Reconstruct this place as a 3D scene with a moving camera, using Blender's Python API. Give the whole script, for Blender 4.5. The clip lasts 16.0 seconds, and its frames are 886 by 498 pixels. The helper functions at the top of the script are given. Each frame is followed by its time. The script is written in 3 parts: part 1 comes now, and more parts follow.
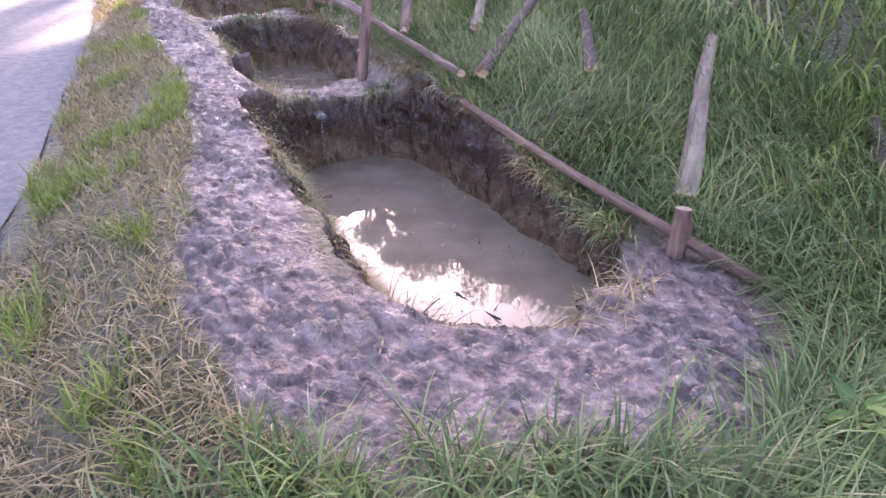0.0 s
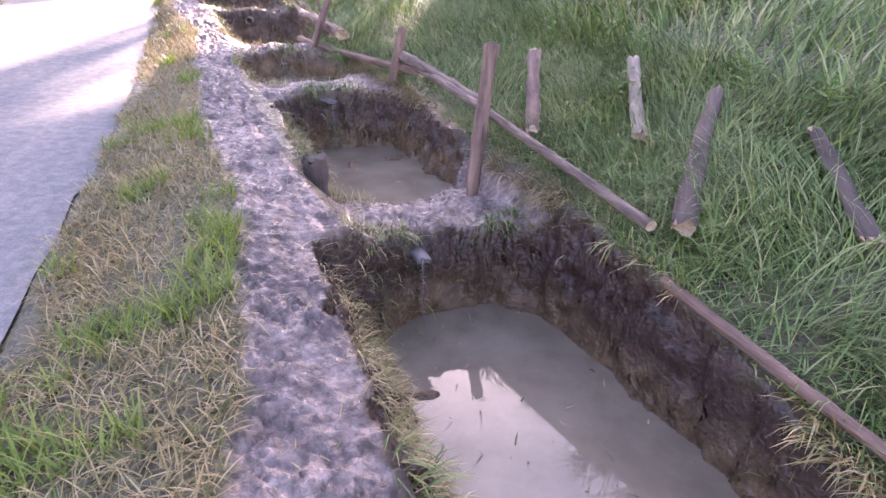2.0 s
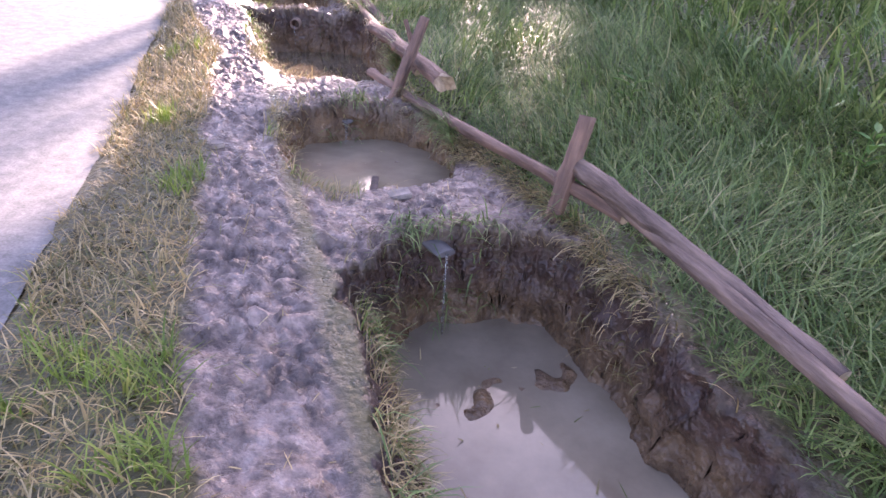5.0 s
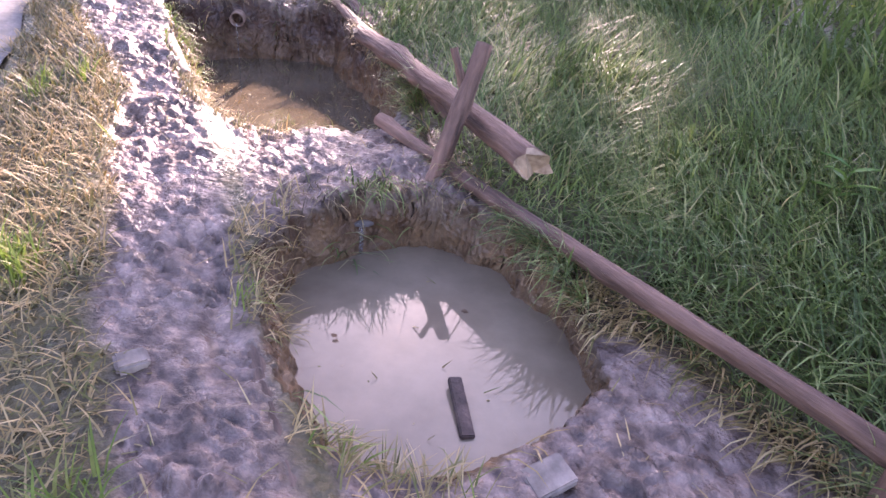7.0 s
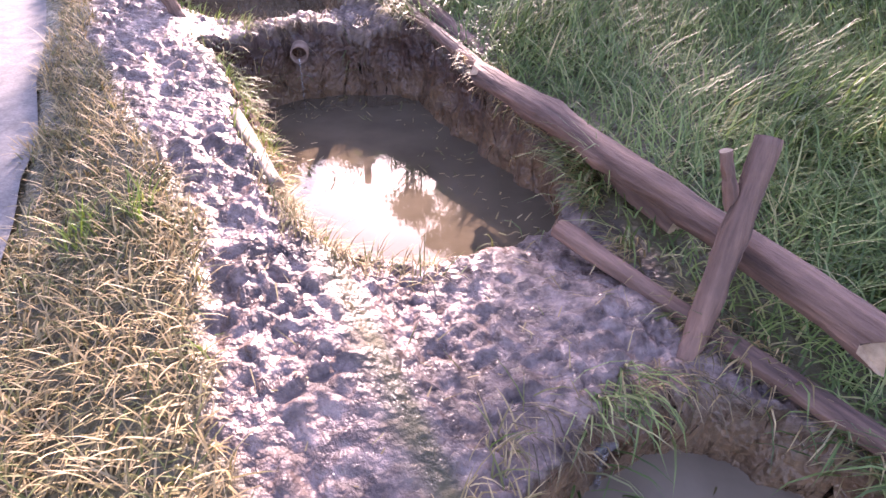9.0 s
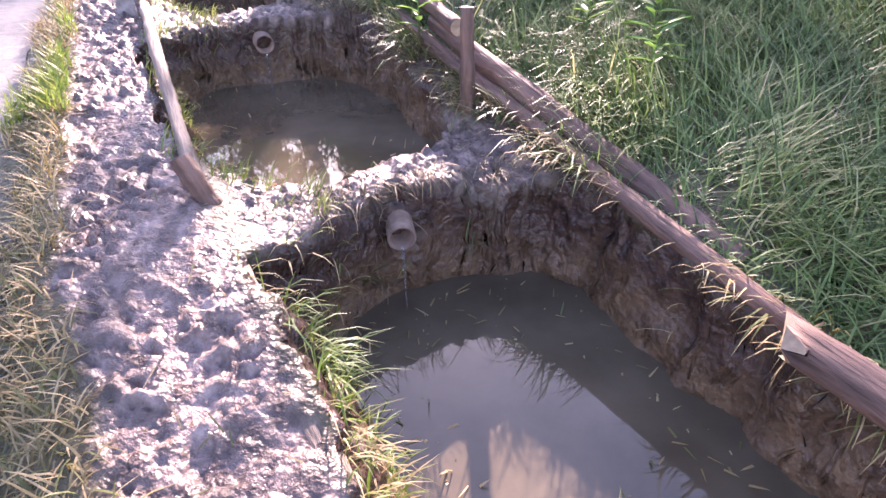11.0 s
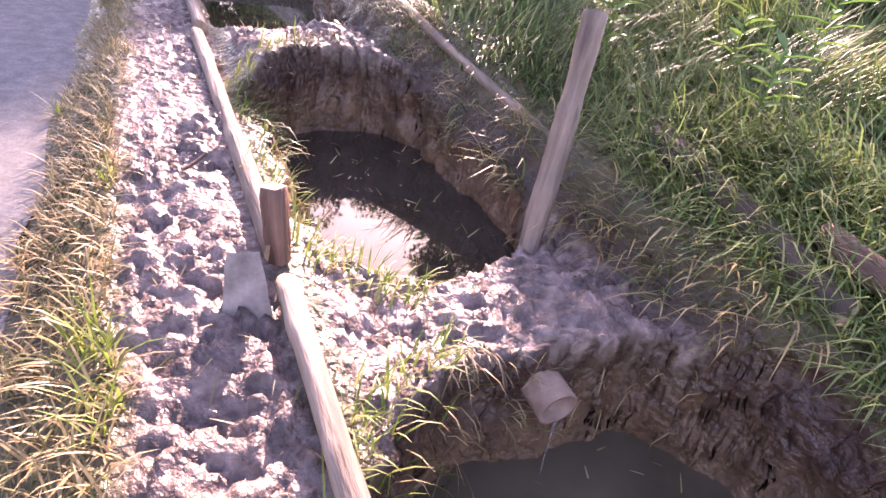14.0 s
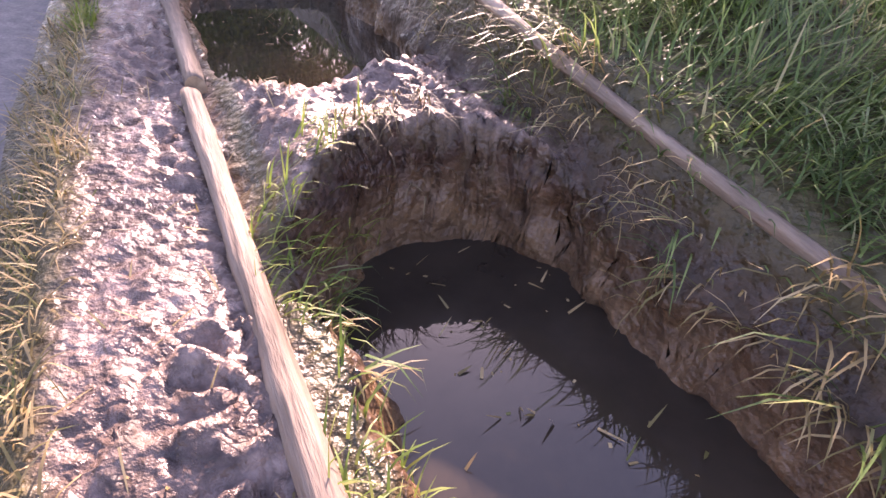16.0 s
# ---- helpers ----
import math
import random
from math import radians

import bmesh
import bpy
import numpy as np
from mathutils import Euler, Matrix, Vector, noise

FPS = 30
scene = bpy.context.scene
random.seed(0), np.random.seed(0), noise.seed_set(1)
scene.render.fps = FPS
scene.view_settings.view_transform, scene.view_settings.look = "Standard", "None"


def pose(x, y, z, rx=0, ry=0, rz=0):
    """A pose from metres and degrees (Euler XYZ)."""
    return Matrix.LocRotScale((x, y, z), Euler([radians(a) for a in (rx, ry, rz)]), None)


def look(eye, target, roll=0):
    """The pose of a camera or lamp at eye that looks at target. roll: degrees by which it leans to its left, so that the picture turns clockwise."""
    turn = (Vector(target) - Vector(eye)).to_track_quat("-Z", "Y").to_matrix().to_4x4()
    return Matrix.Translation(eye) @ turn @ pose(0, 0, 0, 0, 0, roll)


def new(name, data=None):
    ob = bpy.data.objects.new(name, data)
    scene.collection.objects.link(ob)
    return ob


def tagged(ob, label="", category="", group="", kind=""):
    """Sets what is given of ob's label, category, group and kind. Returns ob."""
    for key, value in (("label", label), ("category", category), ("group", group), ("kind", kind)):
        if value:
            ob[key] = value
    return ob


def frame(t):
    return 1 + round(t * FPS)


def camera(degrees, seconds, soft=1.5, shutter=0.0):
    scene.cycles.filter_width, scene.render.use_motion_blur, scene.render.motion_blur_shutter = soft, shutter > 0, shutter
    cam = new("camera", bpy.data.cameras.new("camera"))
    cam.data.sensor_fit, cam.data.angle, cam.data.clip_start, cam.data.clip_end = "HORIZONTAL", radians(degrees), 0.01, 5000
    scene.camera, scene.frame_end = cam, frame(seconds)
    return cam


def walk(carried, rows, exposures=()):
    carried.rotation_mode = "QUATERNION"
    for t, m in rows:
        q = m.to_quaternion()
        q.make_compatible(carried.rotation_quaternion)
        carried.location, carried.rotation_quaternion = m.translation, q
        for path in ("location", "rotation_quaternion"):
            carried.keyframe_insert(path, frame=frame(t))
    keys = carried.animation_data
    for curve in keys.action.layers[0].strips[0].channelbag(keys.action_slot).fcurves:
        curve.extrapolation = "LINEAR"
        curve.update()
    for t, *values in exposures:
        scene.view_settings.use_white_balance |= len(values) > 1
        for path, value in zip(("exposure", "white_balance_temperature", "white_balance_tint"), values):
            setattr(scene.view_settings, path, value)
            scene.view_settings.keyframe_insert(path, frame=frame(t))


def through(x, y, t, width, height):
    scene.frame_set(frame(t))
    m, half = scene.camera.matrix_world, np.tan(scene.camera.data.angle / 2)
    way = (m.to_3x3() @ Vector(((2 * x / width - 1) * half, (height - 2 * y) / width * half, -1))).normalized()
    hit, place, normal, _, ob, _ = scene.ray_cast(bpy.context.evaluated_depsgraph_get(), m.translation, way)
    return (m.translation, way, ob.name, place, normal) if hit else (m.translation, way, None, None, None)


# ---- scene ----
cam = camera(78.0, 16.0)

PATH = [
    (0, (0.054, -0.089, 1.323), (0.014, 1.67, 0.372), -2.0),
    (0.5, (-0.151, 0.24, 1.283), (-0.139, 1.984, 0.304), 1.3),
    (1, (-0.406, 0.768, 1.515), (-0.431, 2.551, 0.609), 0.0),
    (1.5, (-0.664, 1.43, 1.481), (-0.766, 3.221, 0.595), -1.1),
    (2, (-0.877, 2.077, 1.616), (-1.026, 3.883, 0.769), 0.4),
    (2.5, (-1.208, 2.723, 1.713), (-1.224, 4.541, 0.878), 2.2),
    (3, (-1.482, 3.382, 1.817), (-1.47, 5.236, 1.067), 2.7),
    (3.5, (-1.742, 4.053, 1.93), (-1.961, 5.862, 1.106), 2.7),
    (3.7, (-1.841, 4.266, 1.888), (-2.125, 6.044, 1.018), 5.2),
    (5.8, (-2.962, 6.663, 2.114), (-3.072, 8.434, 1.191), 4.5),
    (6, (-3.128, 6.937, 2.091), (-3.179, 8.731, 1.209), 5.8),
    (6.5, (-3.461, 7.514, 2.119), (-3.521, 9.282, 1.186), 6.2),
    (7, (-3.717, 8.021, 2.105), (-3.668, 9.754, 1.108), 7.3),
    (7.5, (-4.061, 8.452, 2.197), (-4.001, 10.195, 1.218), 8.5),
    (8, (-4.395, 8.946, 2.225), (-4.335, 10.611, 1.119), 7.7),
    (8.2, (-4.519, 9.071, 2.248), (-4.506, 10.752, 1.165), 8.0),
    (10.3, (-4.986, 10.824, 2.475), (-5.0, 12.408, 1.254), -8.1),
    (10.5, (-5.269, 11.104, 2.504), (-5.219, 12.732, 1.343), -5.8),
    (11, (-5.757, 11.813, 2.559), (-5.794, 13.483, 1.46), -0.1),
    (11.5, (-6.278, 12.566, 2.722), (-6.312, 14.26, 1.66), 2.4),
    (12, (-6.642, 13.326, 2.699), (-6.62, 15.053, 1.691), 3.5),
    (12.5, (-7.063, 13.77, 2.723), (-7.09, 15.516, 1.748), 5.6),
    (13, (-7.341, 14.396, 2.74), (-7.46, 16.112, 1.719), 5.3),
    (13.5, (-7.6, 14.806, 2.794), (-7.599, 16.545, 1.806), 8.6),
    (14, (-7.901, 15.199, 2.915), (-7.859, 16.909, 1.878), 8.7),
    (14.5, (-8.062, 15.724, 2.954), (-8.02, 17.411, 1.881), 4.4),
    (15, (-8.263, 16.099, 3.039), (-8.28, 17.738, 1.893), 4.3),
    (15.5, (-8.588, 16.484, 3.074), (-8.388, 18.09, 1.899), 7.4),
    (16, (-8.632, 16.953, 2.904), (-8.621, 18.583, 1.746), 4.7),
]
EXPOSURES = [(0, 2.6, 6900, 46), (3, 2.7, 6900, 43), (6, 2.35, 6700, 44), (8.2, 2.35, 6800, 50), (10.3, 2.3, 6400, 42), (11.5, 2.3, 6600, 42), (12.5, 2.35, 7000, 52), (14.5, 2.3, 7200, 54), (15.3, 1.8, 7300, 46), (15.6, 1.8, 7300, 46), (16, 2.15, 7300, 48)]
walk(cam, [(t, look(eye, target, roll)) for t, eye, target, roll in PATH], EXPOSURES)

# ---- light ----
world = bpy.data.worlds.new("sky")
scene.world = world
world.use_nodes = True
wn = world.node_tree.nodes
sky = wn.new("ShaderNodeTexSky")
sky.sky_type, sky.sun_disc = "NISHITA", False
sky.sun_elevation, sky.sun_rotation = radians(26), radians(-1)
wn["Background"].inputs["Strength"].default_value = 0.15
world.node_tree.links.new(sky.outputs[0], wn["Background"].inputs["Color"])
sun = new("sun", bpy.data.lights.new("sun", "SUN"))
sun.data.energy, sun.data.angle, sun.data.color = 5.0, radians(0.6), (1.0, 0.9, 0.76)
sun.matrix_world = look((0, 0, 0), (-math.sin(radians(-1)) * math.cos(radians(26)), -math.cos(radians(-1)) * math.cos(radians(26)), -math.sin(radians(26))))

# ---- the plan: s runs up the path, n to its right ----
DS, DN = np.array([-0.4514, 0.8923]), np.array([0.8923, 0.4514])


def at(s, n, z=0.0):
    return Vector((DS[0] * s + DN[0] * n, DS[1] * s + DN[1] * n, z))


def smooth(a, b, x):
    t = np.clip((x - a) / (b - a), 0, 1)
    return t * t * (3 - 2 * t)


RNG = np.random.default_rng(7)
LATTICE = RNG.random((256, 256))


def bumps(x, y):
    """Smooth value noise, -1 to 1."""
    xi, yi = np.floor(x).astype(int), np.floor(y).astype(int)
    u, v = x - xi, y - yi
    u, v = u * u * (3 - 2 * u), v * v * (3 - 2 * v)
    a, b = LATTICE[xi % 256, yi % 256], LATTICE[(xi + 1) % 256, yi % 256]
    c, d = LATTICE[xi % 256, (yi + 1) % 256], LATTICE[(xi + 1) % 256, (yi + 1) % 256]
    return 2 * ((a * (1 - u) + b * u) * (1 - v) + (c * (1 - u) + d * u) * v) - 1


# pools: s from, s to, n from, n to, water level
POOLS = [
    (1.85, 5.80, 0.95, 2.35, -0.745),
    (6.68, 9.10, 1.00, 2.22, -0.175),
    (9.90, 11.46, 0.66, 1.92, 0.41),
    (12.65, 15.46, 0.58, 1.98, 0.65),
    (15.88, 18.22, 0.22, 1.66, 1.11),
    (18.86, 20.92, 0.31, 1.30, 1.48),
    (21.6, 24.2, 0.14, 1.25, 1.90),
]


def level(s):
    return np.interp(s, [-40, -5, 2, 5.2, 7, 8, 10.5, 11.8, 15.6, 18.9, 21.7, 40, 90], [-3.4, -0.65, -0.03, 0.19, 0.36, 0.43, 0.66, 0.83, 1.40, 1.70, 1.90, 3.0, 4.5])


def mud_left(s):
    return np.interp(s, [-3, 1, 1.6, 2.1, 3.4, 4.2, 6.6, 7.8, 10.5, 12, 13, 14.3, 15.2, 19, 24], [0.5, 0.28, 0.0, -0.15, -0.07, 0.09, 0.2, 0.02, -0.03, -0.05, 0.05, -0.24, -0.38, -0.47, -0.45])


def mud_right(s):
    return np.interp(s, [1, 2.7, 4, 5.4, 6.9, 10, 13.5, 14.4, 15.4, 17.5, 24], [0.45, 0.47, 0.72, 0.85, 0.62, 0.48, 0.44, 0.28, 0.16, 0.07, 0.0])


def bank_edge(s):
    return np.interp(s, [0, 2, 5, 6, 6.7, 9.1, 10, 11, 11.7, 12.5, 13.3, 14.5, 16, 17, 18, 19.2, 20, 22, 25], [2.5, 2.5, 2.4, 2.5, 2.4, 2.36, 2.2, 2.06, 1.85, 1.95, 2.15, 2.0, 1.92, 1.85, 1.6, 1.5, 1.45, 1.3, 1.3])


def road_edge(s):
    return np.interp(s, [-5, 4, 8, 11, 15, 18, 24, 60], [-1.2, -1.05, -0.86, -0.76, -0.68, -0.8, -0.75, -0.9])


def pool_gap(k, s, n):
    """Distance outside the edge of a pool (negative inside)."""
    a, b, c, d, _ = POOLS[k]
    r = 0.5 if k else 0.6
    wob = 0.05 * bumps(s * 2.1 + 7 * k, n * 2.3) + 0.03 * bumps(s * 6, n * 6 + 3 * k) + 0.014 * bumps(s * 15, n * 15 + 2 * k)
    qs, qn = np.abs(s - (a + b) / 2) - (b - a) / 2 + r, np.abs(n - (c + d) / 2) - (d - c) / 2 + r
    return np.hypot(np.maximum(qs, 0), np.maximum(qn, 0)) + np.minimum(np.maximum(qs, qn), 0) - r + wob


def height(s, n, rough=True):
    """Height of the ground, with masks for mud and cut earth."""
    s, n = np.asarray(s, float), np.asarray(n, float)
    base = level(s)
    left, right, edge = mud_left(s), mud_right(s), bank_edge(s)
    top = base - 0.16 * np.clip(n - 0.1, 0, 2.6) * (1 - smooth(2.2, 5.0, s))
    meadow = np.clip(n - edge - 0.15, 0, None)
    top = top + 0.24 * np.minimum(meadow, 3.5) + 0.16 * np.clip(meadow - 3.5, 0, 12) + 0.05 * np.clip(meadow - 15.5, 0, 60)
    top = top + (0.27 + 0.2 * smooth(19, 21, s)) * smooth(edge - 0.15, edge + 0.15, n) * smooth(16.3, 18.3, s)
    top = top - 0.2 * smooth(left - 0.05, road_edge(s) + 0.05, n)
    top = top + 0.35 * np.clip(road_edge(s) - 3.1 - n, 0, 2) + 0.05 * np.clip(road_edge(s) - 5 - n, 0, 60)
    mud = smooth(left - 0.05, left + 0.06, n + 0.05 * bumps(s * 5, n * 5)) * (1 - smooth(right - 0.05, right + 0.1, n)) * smooth(0.7, 1.3, s + 0.1 * bumps(s * 3, n * 3 + 9))
    # dams between the pools
    for k in range(len(POOLS) - 1):
        a, b, w = POOLS[k][1], POOLS[k + 1][0], POOLS[k + 1][4]
        inn = smooth(right - 0.05, right + 0.35, n) * (1 - smooth(edge - 0.25, edge + 0.1, n))
        on = smooth(a - 0.4, a - 0.25, s) * (1 - smooth(b + 0.15, b + 0.6, s)) * inn
        crest = w + 0.15 + 0.05 * bumps(s * 2 + k, n * 2.5)
        top = top * (1 - on) + (crest if k == 5 else np.minimum(top, crest)) * on
        mud = np.maximum(mud, smooth(0.35, 0.6, on))
    ring = pool_gap(0, s, n)
    front = (1 - smooth(0.9, 1.1, ring + 0.1 * bumps(s * 4, n * 4))) * (1 - smooth(1.9, 2.6, s)) * (1 - smooth(2.75, 2.95, n)) * smooth(left - 0.05, left + 0.06, n)
    mud = np.maximum(mud, front)
    z, wall, wet = top, np.zeros_like(top), np.zeros_like(top)
    for k, (a, b, c, d, w) in enumerate(POOLS):
        o = pool_gap(k, s, n)
        steep = 2.3 + 8.0 * smooth(-0.15, 0.35, n - (c + d) / 2) + 6.0 * smooth(b - 0.35, b - 0.1, s)
        steep = steep * (1 - 0.25 * (1 - smooth(a, a + 0.3, s)))
        cut = w - 0.06 + np.where(o > 0, o * steep, np.maximum(o * 1.6, -0.3)) + 0.03 * bumps(s * 9, n * 9 + 5) * (np.abs(o) < 0.4)
        if k < 3:
            bar = w - 0.085 + 0.07 * np.exp(-(((s - (4.75, 8.3, 10.95)[k] + 0.2 * bumps(n * 2, s * 0 + k)) / 0.16) ** 2)) + 0.045 * bumps(s * 9, n * 11)
            cut = np.where(o < 0, np.maximum(cut, bar), cut)
        here = cut < z
        wall = np.where(here, 1.0, wall)
        wet = np.where(here, np.clip(1 - (cut - w) / 0.45, 0, 1), wet)
        z = np.minimum(z, cut)
    mud = mud * (1 - wall)
    bare = smooth(edge - 0.95, edge - 0.75, n) * (1 - smooth(edge - 0.06, edge + 0.1, n)) * (1 - mud) * smooth(1.6, 2.2, s) * (1 - smooth(23, 24, s))
    wall = np.maximum(wall, 0.78 * bare)
    if rough:
        ws, wn_ = s + 0.05 * bumps(s * 11, n * 11), n + 0.05 * bumps(s * 11 + 40, n * 11 + 17)
        clod = 0.9 * np.abs(bumps(ws * 15, wn_ * 16 + 8)) + 0.6 * np.abs(bumps(ws * 27 + 4, wn_ * 29)) + 0.25 * bumps(s * 4, n * 4.5)
        tread = 0.45 + 0.55 * smooth(-0.35, 0.3, bumps(s * 1.7 + 3, n * 2.1))
        z = z + mud * 0.058 * tread * (clod - 0.55) + 0.02 * bumps(s * 1.3, n * 1.3)
        dents = np.clip(bumps(s * 4.2 + 2, n * 5.5) - 0.35, 0, 1)
        z = z - mud * 0.06 * dents
    road = (1 - smooth(road_edge(s) - 0.12, road_edge(s) + 0.0, n)) * smooth(road_edge(s) - 3.1, road_edge(s) - 3.0, n)
    z = z - 0.06 * road
    return z, mud, wall, wet


def ground_at(s, n):
    return float(height(np.array([s]), np.array([n]), False)[0][0])


# ---- materials ----
def material(name):
    m = bpy.data.materials.new(name)
    m.use_nodes = True
    return m, m.node_tree.nodes, m.node_tree.links, m.node_tree.nodes["Principled BSDF"]


def noise_ramp(nt, links, scale, stops, detail=6.0, coords=None, rough=0.6):
    tex = nt.new("ShaderNodeTexNoise")
    tex.inputs["Scale"].default_value, tex.inputs["Detail"].default_value, tex.inputs["Roughness"].default_value = scale, detail, rough
    if coords:
        links.new(coords, tex.inputs["Vector"])
    ramp = nt.new("ShaderNodeValToRGB")
    while len(ramp.color_ramp.elements) < len(stops):
        ramp.color_ramp.elements.new(0.5)
    for e, (p, c) in zip(ramp.color_ramp.elements, stops):
        e.position, e.color = p, (*c, 1)
    links.new(tex.outputs["Fac"], ramp.inputs["Fac"])
    return tex, ramp


def mix(nt, links, fac, a, b, mode="MIX"):
    m = nt.new("ShaderNodeMix")
    m.data_type, m.blend_type = "RGBA", mode
    if isinstance(fac, float):
        m.inputs[0].default_value = fac
    else:
        links.new(fac, m.inputs[0])
    links.new(a, m.inputs[6])
    links.new(b, m.inputs[7])
    return m.outputs[2]


def relief(nt, links, bsdf, scale, strength, dist, coords=None):
    tex = nt.new("ShaderNodeTexNoise")
    tex.inputs["Scale"].default_value, tex.inputs["Detail"].default_value = scale, 8
    if coords:
        links.new(coords, tex.inputs["Vector"])
    b = nt.new("ShaderNodeBump")
    b.inputs["Strength"].default_value, b.inputs["Distance"].default_value = strength, dist
    links.new(tex.outputs["Fac"], b.inputs["Height"])
    links.new(b.outputs[0], bsdf.inputs["Normal"])


def simple(name, dark, light, scale=8.0, rough=0.8, bump=0.3, dist=0.01, stretch=None, metal=0.0):
    m, nt, links, bsdf = material(name)
    tc = nt.new("ShaderNodeTexCoord")
    co = tc.outputs["Object"]
    if stretch:
        mp = nt.new("ShaderNodeMapping")
        mp.inputs["Scale"].default_value = stretch
        links.new(co, mp.inputs["Vector"])
        co = mp.outputs[0]
    _, r1 = noise_ramp(nt, links, scale, [(0.3, dark), (0.7, light)], coords=co)
    _, r2 = noise_ramp(nt, links, scale * 0.17, [(0.35, (0.72, 0.72, 0.72)), (0.65, (1.15, 1.12, 1.1))], coords=tc.outputs["Object"])
    links.new(mix(nt, links, 1.0, r1.outputs[0], r2.outputs[0], "MULTIPLY"), bsdf.inputs["Base Color"])
    bsdf.inputs["Roughness"].default_value, bsdf.inputs["Metallic"].default_value = rough, metal
    relief(nt, links, bsdf, scale * 2, bump, dist, co)
    return m


def soil_material():
    m, nt, links, bsdf = material("soil")
    geo = nt.new("ShaderNodeNewGeometry")
    pos = geo.outputs["Position"]

    def attr(name):
        a = nt.new("ShaderNodeAttribute")
        a.attribute_name = name
        return a.outputs["Fac"]

    _, grass = noise_ramp(nt, links, 9, [(0.3, (0.045, 0.04, 0.018)), (0.7, (0.12, 0.10, 0.045))], coords=pos)
    _, mudc = noise_ramp(nt, links, 11, [(0.32, (0.075, 0.051, 0.042)), (0.47, (0.17, 0.122, 0.101)), (0.6, (0.29, 0.212, 0.177)), (0.72, (0.4, 0.303, 0.255))], coords=pos, detail=5, rough=0.6)
    _, earth = noise_ramp(nt, links, 12, [(0.3, (0.022, 0.012, 0.009)), (0.58, (0.065, 0.034, 0.025)), (0.8, (0.15, 0.088, 0.062))], coords=pos, detail=9, rough=0.7)
    _, clay = noise_ramp(nt, links, 8, [(0.35, (0.095, 0.054, 0.03)), (0.62, (0.23, 0.138, 0.072))], coords=pos, detail=9, rough=0.7)
    _, damp = noise_ramp(nt, links, 2.1, [(0.38, (0.62, 0.6, 0.6)), (0.6, (1.12, 1.1, 1.1))], coords=pos, detail=8, rough=0.65)
    col = mix(nt, links, attr("mud"), grass.outputs[0], mix(nt, links, 1.0, mudc.outputs[0], damp.outputs[0], "MULTIPLY"))
    cut = mix(nt, links, attr("clay"), earth.outputs[0], clay.outputs[0])
    col = mix(nt, links, attr("wall"), col, cut)
    links.new(col, bsdf.inputs["Base Color"])
    tex, rr = noise_ramp(nt, links, 9, [(0.4, (0.2, 0.2, 0.2)), (0.64, (0.68, 0.68, 0.68))], coords=pos)
    links.new(rr.outputs[0], bsdf.inputs["Roughness"])
    bsdf.inputs["Specular IOR Level"].default_value = 0.45
    lump = nt.new("ShaderNodeTexVoronoi")
    lump.feature, lump.inputs["Scale"].default_value = "SMOOTH_F1", 22
    warp = nt.new("ShaderNodeTexNoise")
    warp.inputs["Scale"].default_value, warp.inputs["Detail"].default_value = 14, 6
    links.new(pos, warp.inputs["Vector"])
    bend = nt.new("ShaderNodeVectorMath")
    bend.operation = "MULTIPLY_ADD"
    bend.inputs[1].default_value = (0.09, 0.09, 0.09)
    links.new(warp.outputs["Color"], bend.inputs[0])
    links.new(pos, bend.inputs[2])
    links.new(bend.outputs[0], lump.inputs["Vector"])
    fine = nt.new("ShaderNodeTexNoise")
    fine.inputs["Scale"].default_value, fine.inputs["Detail"].default_value = 36, 3
    links.new(pos, fine.inputs["Vector"])
    both = nt.new("ShaderNodeMath")
    both.operation = "SUBTRACT"
    links.new(fine.outputs["Fac"], both.inputs[0])
    links.new(lump.outputs["Distance"], both.inputs[1])
    bp = nt.new("ShaderNodeBump")
    bp.inputs["Strength"].default_value, bp.inputs["Distance"].default_value = 0.8, 0.022
    links.new(both.outputs[0], bp.inputs["Height"])
    links.new(bp.outputs[0], bsdf.inputs["Normal"])
    return m


def blade_material(name, stops, through=0.35, rough=0.5):
    m, nt, links, bsdf = material(name)
    geo = nt.new("ShaderNodeNewGeometry")
    ramp = nt.new("ShaderNodeValToRGB")
    while len(ramp.color_ramp.elements) < len(stops):
        ramp.color_ramp.elements.new(0.5)
    for e, (p, c) in zip(ramp.color_ramp.elements, stops):
        e.position, e.color = p, (*c, 1)
    links.new(geo.outputs["Random Per Island"], ramp.inputs["Fac"])
    _, patch = noise_ramp(nt, links, 1.3, [(0.3, (0.7, 0.75, 0.7)), (0.7, (1.25, 1.15, 1.0))], coords=geo.outputs["Position"])
    col = mix(nt, links, 1.0, ramp.outputs[0], patch.outputs[0], "MULTIPLY")
    links.new(col, bsdf.inputs["Base Color"])
    bsdf.inputs["Roughness"].default_value = rough
    tr = nt.new("ShaderNodeBsdfTranslucent")
    links.new(col, tr.inputs["Color"])
    ms = nt.new("ShaderNodeMixShader")
    ms.inputs[0].default_value = through
    links.new(bsdf.outputs[0], ms.inputs[1])
    links.new(tr.outputs[0], ms.inputs[2])
    links.new(ms.outputs[0], nt["Material Output"].inputs["Surface"])
    return m


